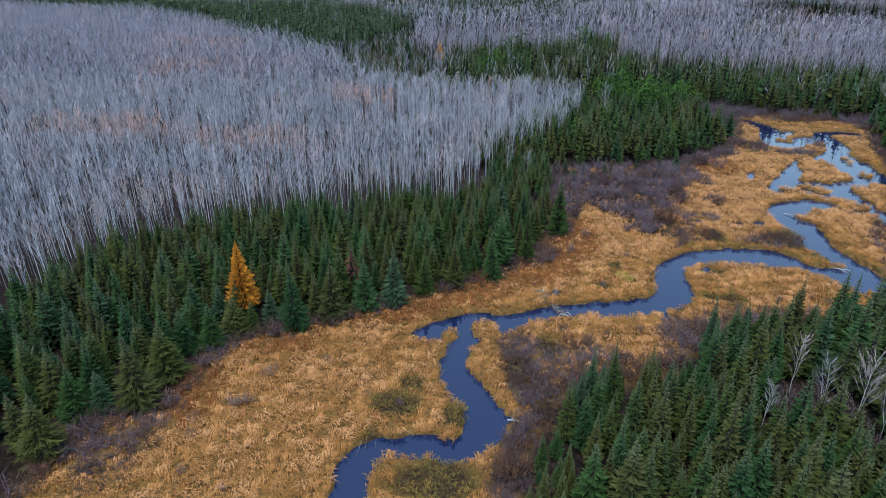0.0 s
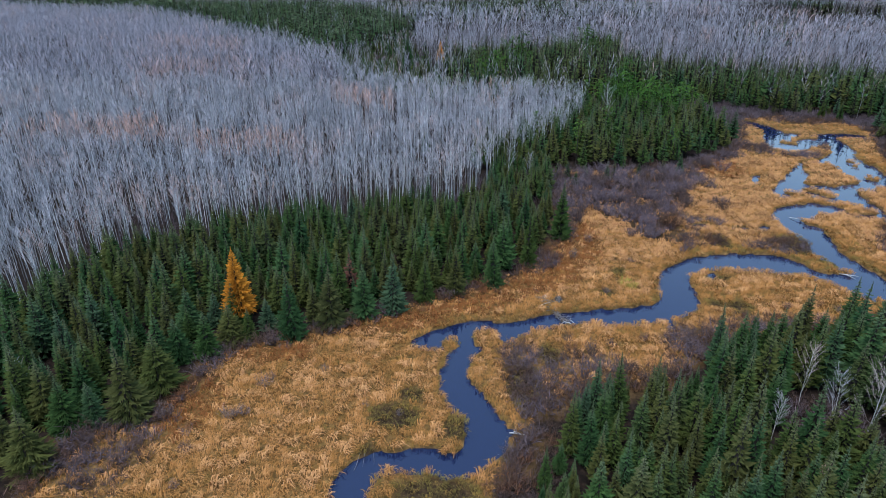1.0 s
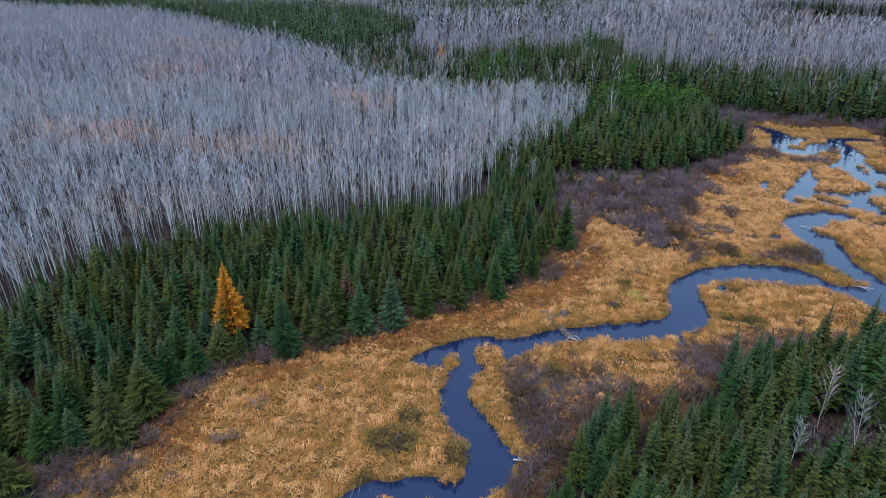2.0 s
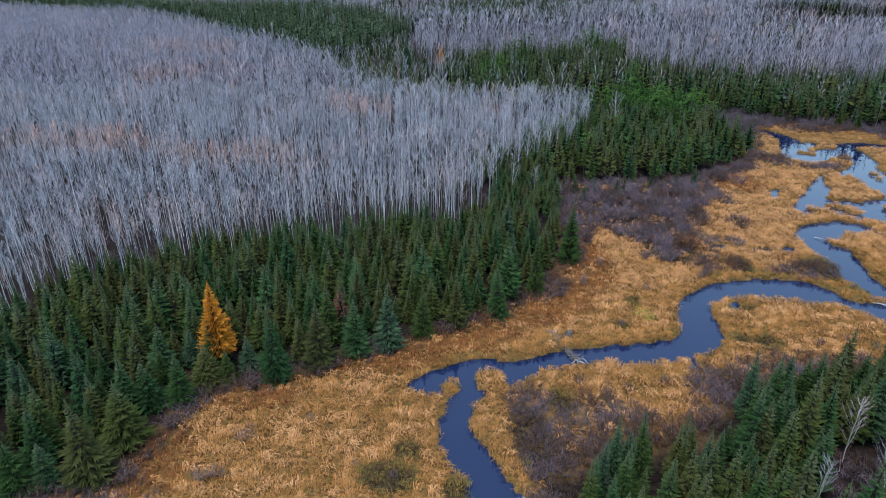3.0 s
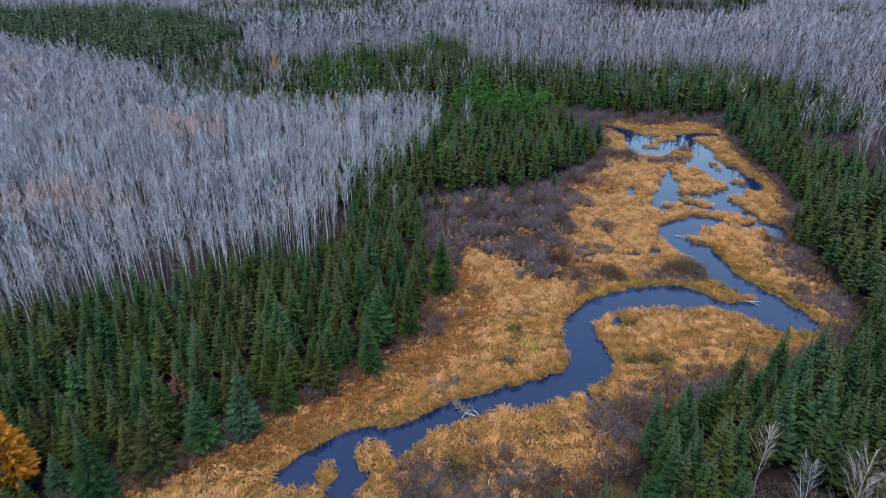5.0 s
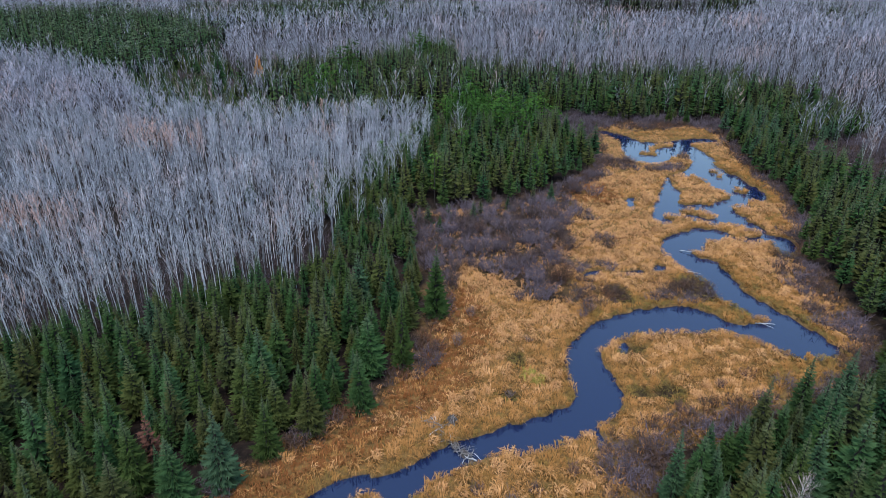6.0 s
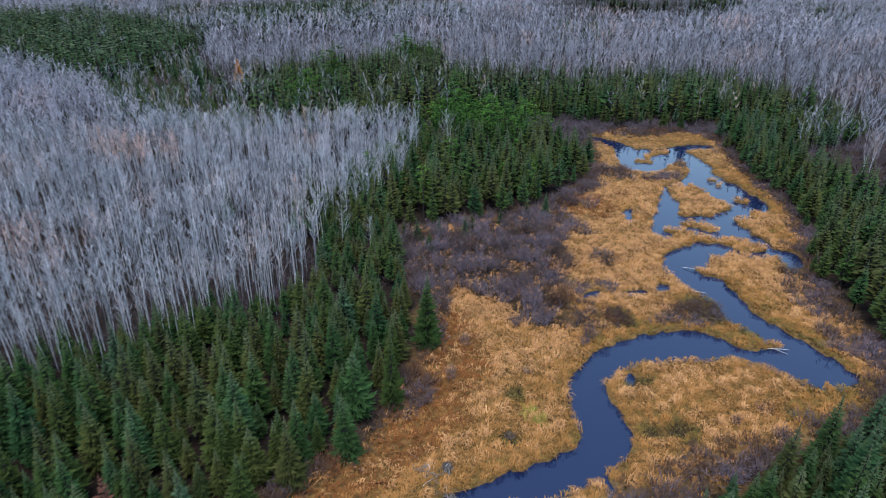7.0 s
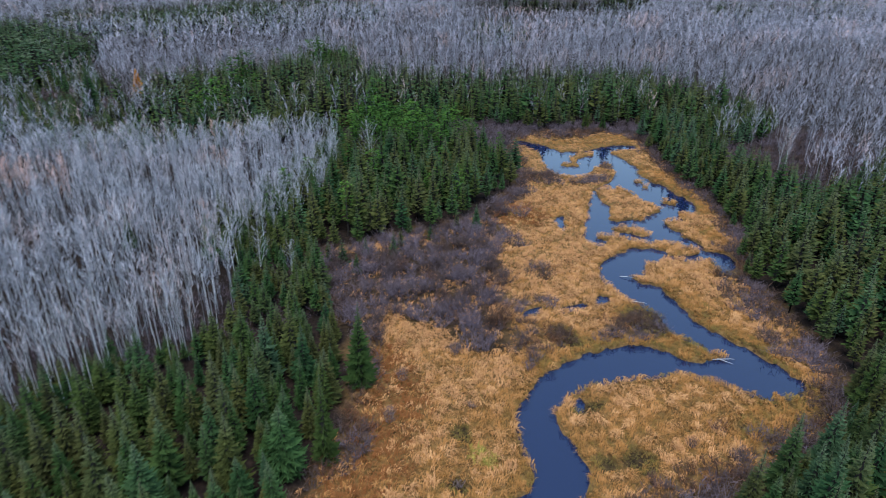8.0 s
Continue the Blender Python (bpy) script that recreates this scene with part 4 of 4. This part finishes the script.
keep = (dg > 0.12) & ((pg[:, 1] < 165) | (rgg.rand(len(pg)) < 0.72)) & (rgg.rand(len(pg)) > 0.75 * bushy) & ((et + 3.0 * ripple(pg[:, 0], pg[:, 1], 10.0) > -1) | (rgg.rand(len(pg)) < 0.15)) & ((pg[:, 1] > 46) | (rgg.rand(len(pg)) < 0.4))
keep &= (rgg.rand(len(pg)) > 0.85 * np.clip(1.15 + edge(MARSH, pg[:, 0], pg[:, 1]) / 3.5, 0, 1)) | (pg[:, 1] > 205)
pg, dg, dk = pg[keep], dg[keep], dk[keep]
em = edge(MARSH, pg[:, 0], pg[:, 1])
blot = ripple(pg[:, 0], pg[:, 1], 13.0)
tus = ripple(pg[:, 0], pg[:, 1], 3.4) + 0.6 * ripple(pg[:, 1] + 9, pg[:, 0], 2.1)
tone_g = 0.58 + 0.09 * blot + 0.17 * tus + rgg.uniform(-0.08, 0.08, len(pg)) - 0.22 * np.exp(-dg / 1.3)
tone_g = tone_g - np.clip(1.8 * within(OLIVE, pg), 0, 0.34) * rgg.uniform(0.5, 1.0, len(pg))
tone_g = np.minimum(tone_g + 0.19 * np.clip((pg[:, 1] - 115) / 40, 0, 1), 0.82)
tone_g = tone_g * (1 - np.clip(dk * 3, 0, 0.85) * rgg.uniform(0.6, 1.0, len(pg)))
rs = within(RUST, pg)
tone_g = np.where(rgg.rand(len(pg)) < np.clip(rs * 2.2, 0, 0.75), rgg.uniform(0.86, 1.0, len(pg)), tone_g)
tone_g = tone_g - 0.25 * np.clip(1 + em / 4, 0, 1) * rgg.rand(len(pg))
mass("marsh_grass", [tuft_shape(300 + i, 8, 0.05) for i in range(8)], pg, rgg.uniform(0.6, 1.0, len(pg)) * np.clip(1 + 0.3 * tus, 0.45, 1.6) * (1 - 0.35 * np.clip((pg[:, 1] - 195) / 20, 0, 1)) * (1 - 0.35 * np.clip(dk * 2, 0, 1)), [straw],
     "dry golden marsh grass in leaning tufts", "marsh grass", 10, tone=tone_g, slim=(0.8, 1.25), turn=2.2 * ripple(pg[:, 0], pg[:, 1], 9.0) + rgg.uniform(-0.5, 0.5, len(pg)))

green = scatter([(36.0, 116.2), (38.5, 115.6), (39.4, 117.6), (38.6, 120.0), (36.4, 119.6)], 0.6, 58, 0.5)
mass("sedge", [tuft_shape(340 + i, 8, 0.05) for i in range(3)], green, rgg.uniform(1.0, 1.4, len(green)), [sedge_green], "yellow-green sedge tufts amid golden marsh grass", "sedge", 36, tone=rgg.uniform(0, 1, len(green)), slim=(0.8, 1.2))

# ---- shrubs ----
rgs = np.random.RandomState(31)
ps = scatter(MARSH, 1.25, 32, 0.5)
dense = 0.14 * np.clip(0.5 - edge(THICKET, ps[:, 0], ps[:, 1]) / 3, 0, 1)
rim = np.clip(1.0 + edge(MARSH, ps[:, 0], ps[:, 1]) / 4.5, 0, 1)
brush = np.clip(within(BRUSH + BRUSH_EAST, ps) * 2.2, 0, 0.9)
tongue = within([(39.0, 146.0, 6.0, 11.0)], ps) > 0.1
ks = (rgs.rand(len(ps)) < np.maximum(np.maximum(dense, brush), rim * 0.8)) & (shore(ps[:, 0], ps[:, 1]) > 0.8) & (ps[:, 1] > 2) & ~tongue
ps, dn, rim = ps[ks], dense[ks], rim[ks]
mass("willow_thicket", [shrub_shape(400 + i, 18, 5) for i in range(6)], ps, rgs.uniform(1.1, 2.2, len(ps)) * (1 + 0.5 * dn + 0.4 * rim) * (1 + (0.2 + 0.25 * dn) * ripple(ps[:, 0], ps[:, 1], 6.5)), [shrub_twigs, shrub_twigs], "leafless purple-brown willow thicket at the marsh edge", "shrubs", 11,
     tone=0.35 + 0.25 * ripple(ps[:, 0], ps[:, 1], 15.0) + rgs.uniform(-0.25, 0.25, len(ps)) + 0.4 * (within(RUST, ps) > 0.2) * rgs.rand(len(ps)) + 0.1 - 0.55 * dn, slim=(0.9, 1.4))
pt = scatter(MARSH, 2.7, 33, 0.5)
et2 = edge(THICKET, pt[:, 0], pt[:, 1])
pt = pt[(et2 + 3.5 * ripple(pt[:, 0], pt[:, 1], 12.0) < 0.5) & (et2 < 6)]
mass("willow_thicket", [shrub_shape(480 + i, 40, 7, 0.012, 0.4) for i in range(6)], pt, rgs.uniform(1.5, 4.2, len(pt)) * (1 + 0.25 * ripple(pt[:, 0], pt[:, 1], 8.0)), [shrub_twigs, shrub_twigs], "tall leafless willow clumps, purple-grey, between the spruce stands", "shrubs", 25,
     tone=0.22 + 0.25 * ripple(pt[:, 0], pt[:, 1], 14.0) + rgs.uniform(-0.3, 0.3, len(pt)) + 0.25 * (rgs.rand(len(pt)) < 0.12), slim=(0.6, 1.0))
gap_brush = scatter([(-59, 358), (-45, 303), (-10, 274), (4, 268), (2, 296), (-6, 320), (-8, 345), (-14, 372), (-24, 442), (-42, 395), (-50, 372)], 1.9, 56, 0.5)
gap_brush = gap_brush[within([(-35.0, 371.0, 8.0, 7.0)], gap_brush) <= 0]
mass("brush", [shrub_shape(435 + i, 12, 4, 0.022) for i in range(3)], gap_brush, rgs.uniform(1.5, 4.0, len(gap_brush)), [shrub_twigs, shrub_twigs], "dark reddish brush in a gap behind the aspens", "shrubs", 32, tone=rgs.uniform(0.2, 0.75, len(gap_brush)))
glade = np.concatenate([scatter([(156, 172), (176, 165), (205, 175), (225, 205), (212, 222), (190, 227), (168, 214), (160, 196)], 2.0, 51, 0.5), scatter([(158, 236), (172, 240), (190, 228), (168, 214), (150, 216)], 2.0, 52, 0.5)])
mass("brush", [shrub_shape(420 + i, 12, 4, 0.022) for i in range(4)], glade, rgs.uniform(1.5, 3.5, len(glade)), [shrub_twigs, shrub_twigs], "reddish leafless brush in a forest glade", "shrubs", 12, tone=rgs.uniform(0.15, 0.7, len(glade)))
end_brush = scatter([(96, 222), (108, 240), (119, 253), (134, 256), (147, 251), (160, 239), (173, 248), (153, 259), (128, 274), (108, 284), (94, 262)], 1.7, 55, 0.5)
mass("brush", [shrub_shape(445 + i, 16, 4, 0.02) for i in range(3)], end_brush, rgs.uniform(1.2, 2.8, len(end_brush)), [shrub_twigs, shrub_twigs], "brown leafless brush at the far end of the marsh", "shrubs", 26, tone=rgs.uniform(0.0, 0.55, len(end_brush)))
bank_brush = scatter([(3, 46), (12, 46), (15.5, 66), (19, 76), (27, 82), (36, 84), (44, 92), (50, 97), (46, 100), (36, 92), (24, 88), (14, 84), (9, 70), (5, 60)], 1.35, 57, 0.5)
bank_brush = bank_brush[shore(bank_brush[:, 0], bank_brush[:, 1]) > 0.6]
mass("brush", [shrub_shape(425 + i, 14, 5, 0.02) for i in range(4)], bank_brush, rgs.uniform(0.7, 2.1, len(bank_brush)), [shrub_twigs, shrub_twigs], "low brown leafless brush at the foot of the near spruces", "shrubs", 33, tone=rgs.uniform(0.35, 0.85, len(bank_brush)))
hole_brush = scatter([(47, 66), (52, 64), (60, 68), (62, 78), (55, 82), (49, 78)], 1.5, 54, 0.5)
mass("brush", [shrub_shape(440 + i, 14, 4, 0.02) for i in range(3)], hole_brush, rgs.uniform(1.2, 2.6, len(hole_brush)), [shrub_twigs, shrub_twigs], "leafless brush round birches in a gap of the spruces", "shrubs", 24, tone=rgs.uniform(0.1, 0.6, len(hole_brush)))
floor_brush = scatter([(-80, 115), (-68, 131), (-50, 140), (-12, 154), (16, 160), (30, 160), (30, 186), (18, 192), (10, 180), (-40, 175), (-90, 150)], 2.0, 53, 0.5)
mass("brush", [shrub_shape(430 + i, 9, 3, 0.02) for i in range(4)], floor_brush, rgs.uniform(1.0, 2.4, len(floor_brush)), [shrub_twigs, shrub_twigs], "dark leafless brush under the aspens", "shrubs", 14, tone=rgs.uniform(0, 0.5, len(floor_brush)))
rim_bushes = [standing("willow_shrub", shrub_shape(470 + i, 30, 7, 0.018, 0.3), ("stool", shrub_dark), ("crown", shrub_dark), "round leafless dark brown shrub at the foot of spruces", "shrub", "shrubs along the spruce edge") for i in range(4)]
plant(rim_bushes, [(-39.1, 87.5), (-41.1, 77.5), (-49.7, 71.9), (-43.8, 71.6), (-53.5, 64.3), (-35.6, 70.6), (-37.0, 94.4), (-30.9, 97.6), (-22.7, 101.7), (-18.0, 102.1), (-40.4, 81.5), (-51.7, 69.1), (-47.3, 74.3), (-38.1, 91.5), (-33.8, 95.2), (-9.1, 106.4), (9.0, 118.4), (29.1, 95.8), (20.1, 92.3), (13.9, 85.9), (10.8, 81.5), (12.1, 77.5), (35.1, 97.6), (21.9, 97.6), (65.3, 108.3), (55.9, 104.5), (50.1, 102.5), (44.2, 99.8), (71.3, 109.4), (50.6, 166.9), (55.3, 158.5), (66.1, 170.6), (44.6, 173.0)], [2.4, 2.6, 2.2, 2.4, 2.6, 1.7, 2.3, 2.2, 2.0, 2.2, 1.8, 2.0, 2.2, 2.4, 2.0, 1.8, 1.8, 1.8, 1.6, 2.0, 1.8, 1.8, 1.8, 2.0, 1.8, 2.0, 1.6, 1.8, 2.2, 2.6, 2.8, 2.6, 2.6], 16, (0.8, 1.0))
bushes = [standing("willow_shrub", shrub_shape(450 + i, 26, 6, 0.02, 0.35), ("stool", shrub_single), ("crown", shrub_single), "round leafless grey-purple willow shrub in dry grass", "shrub", "willow shrubs in the marsh") for i in range(3)]
plant(bushes, [(-28.0, 84.6), (-31.4, 77.6), (-29.6, 78.2), (-41.4, 78.5), (-27.9, 87.0), (-28.3, 61.2), (-36.7, 74.0), (-19.5, 89.0), (-11.8, 80.1), (-34.6, 64.0), (40.9, 128.0), (33.5, 138.5), (28.4, 130.0), (-6.4, 78.0), (74.5, 162.2), (32.5, 114.5)],
      [2.4, 2.6, 2.0, 2.6, 1.3, 1.2, 1.6, 1.5, 1.0, 1.4, 1.4, 2.2, 2.4, 1.2, 2.4, 1.5], 15, (0.8, 1.0))


# ---- beaver dam, lodge and dead wood ----
def stick_mesh(name, seed, mat, sides=6):
    r = random.Random(seed)
    s = Shape()
    pts = [(r.uniform(-0.03, 0.03) + 0.05 * math.sin(3 * t + seed), r.uniform(-0.03, 0.03), t) for t in (0, 0.3, 0.6, 0.85, 1.0)]
    s.tube(pts, [0.035, 0.032, 0.026, 0.018, 0.006], sides, 0)
    v, f, m = s.arrays()
    return mesh_of(name, v, f, [mat])


def laid(ob, a, b_, thick=1.0):
    """Lays a stick of length 1 from a to b_."""
    a, b_ = Vector(a), Vector(b_)
    d = b_ - a
    ob.matrix_basis = Matrix.Translation(a) @ d.to_track_quat("Z", "Y").to_matrix().to_4x4() @ Matrix.Diagonal((thick, thick, d.length, 1))
    return ob


def heap(name, cx, cy, rx, ry, h, seed, mat):
    """A rough mound of mud."""
    nu, nr = 18, 6
    v, f = [], []
    for j in range(nr + 1):
        for i in range(nu):
            t = j / nr
            k = 1 + 0.12 * math.sin(3 * i + seed) + 0.08 * math.sin(5.3 * i)
            v.append((cx + rx * k * (1 - t) * math.cos(i * 6.2832 / nu), cy + ry * k * (1 - t) * math.sin(i * 6.2832 / nu), -0.5 + (h + 0.5) * (1 - (1 - t) ** 2.2) + 0.06 * math.sin(7 * i + 3 * j)))
    for j in range(nr):
        for i in range(nu):
            f.append((j * nu + i, j * nu + (i + 1) % nu, (j + 1) * nu + (i + 1) % nu, (j + 1) * nu + i))
    return mesh_of(name, v, f, [mat])


sticks = [stick_mesh("stick", 600 + i, dead_wood) for i in range(9)] + [stick_mesh("stick", 610, pale_wood)]
rgd = random.Random(61)
dam = tagged(new("beaver_dam"), "beaver dam of grey sticks and mud across the creek", "beaver dam")
DAM = [(18.9, 114.5), (19.4, 111.5), (20.4, 109.2), (21.6, 107.2), (22.4, 105.2), (23.0, 103.4)]
for i, (x, y) in enumerate(DAM[2:]):
    part("mud_bank", heap("mud_bank", x, y, 1.0, 1.4, 0.25, i, mud_mat), dam, "dark packed mud")
for i in range(85):
    t = rgd.random() ** 0.7 * 4.999
    k = int(t)
    x = DAM[k][0] + (DAM[k + 1][0] - DAM[k][0]) * (t - k) + rgd.uniform(-0.9, 0.9)
    y = DAM[k][1] + (DAM[k + 1][1] - DAM[k][1]) * (t - k) + rgd.uniform(-0.4, 0.4)
    a, ln = rgd.gauss(-1.2, 0.8), rgd.uniform(0.9, 2.6)
    z = rgd.uniform(0.3, 0.6) + (0.45 if k < 2 else 0)
    laid(part("stick", rgd.choice(sticks), dam), (x - math.cos(a) * ln / 2, y - math.sin(a) * ln / 2, z + rgd.uniform(-0.3, 0.1)), (x + math.cos(a) * ln / 2, y + math.sin(a) * ln / 2, z + rgd.uniform(-0.25, 0.3)), rgd.uniform(0.7, 1.6))
lodge = tagged(new("beaver_lodge"), "small dark mound of mud and sticks in the grass", "beaver lodge")
part("mud_mound", heap("mud_mound", 22.4, 111.6, 1.3, 1.2, 1.3, 9, mud_mat), lodge)
for i in range(26):
    a, q = rgd.uniform(0, 6.28), rgd.uniform(0.6, 1.5)
    laid(part("stick", rgd.choice(sticks), lodge), (22.4 + q * math.cos(a), 111.6 + q * math.sin(a), 0.3), (22.4 + 0.2 * q * math.cos(a + 0.8), 111.6 + 0.2 * q * math.sin(a + 0.8), 1.45 + rgd.uniform(-0.1, 0.25)), rgd.uniform(0.8, 1.5))
dark_log = stick_mesh("fallen_branch", 641, dead_wood)
log_mesh = stick_mesh("fallen_log", 640, pale_wood, 8)
LOGS = [((9.6, 74.7, 0.3), (11.9, 73.3, 0.75), 3.0), ((10.3, 74.9, 0.3), (11.4, 73.4, 0.7), 2.2), ((83.3, 143.9, 0.5), (85.2, 141.8, 0.5), 2.6), ((88.0, 153.6, 0.15), (89.5, 151.2, 0.6), 2.2), ((83.8, 123.3, 0.2), (87.0, 121.6, 0.25), 2.5),
        ((84.6, 123.0, 0.3), (85.8, 120.8, 0.15), 2.0), ((167.0, 195.0, 1.0), (172.5, 191.0, 1.3), 4.5), ((23.3, 102.9, 0.5), (22.3, 104.6, 0.4), 3.0), ((120.5, 209.0, 0.3), (122.8, 206.5, 0.5), 3.0)]
for a, b_, k in LOGS:
    laid(tagged(new("fallen_log", log_mesh), "bleached bare log lying at the water's edge", "log", "bleached fallen logs"), a, b_, k)
for a, b_, k in (((-11.4, 70.2, 0.6), (-12.0, 67.4, 0.02), 0.9), ((-10.8, 70.2, 0.6), (-10.9, 68.2, 0.02), 0.7), ((-9.6, 70.3, 0.5), (-9.4, 68.6, 0.02), 0.6)):
    laid(tagged(new("fallen_branch", dark_log), "thin dark dead branch reaching into the water", "branch", "dead branches in the creek"), a, b_, k)
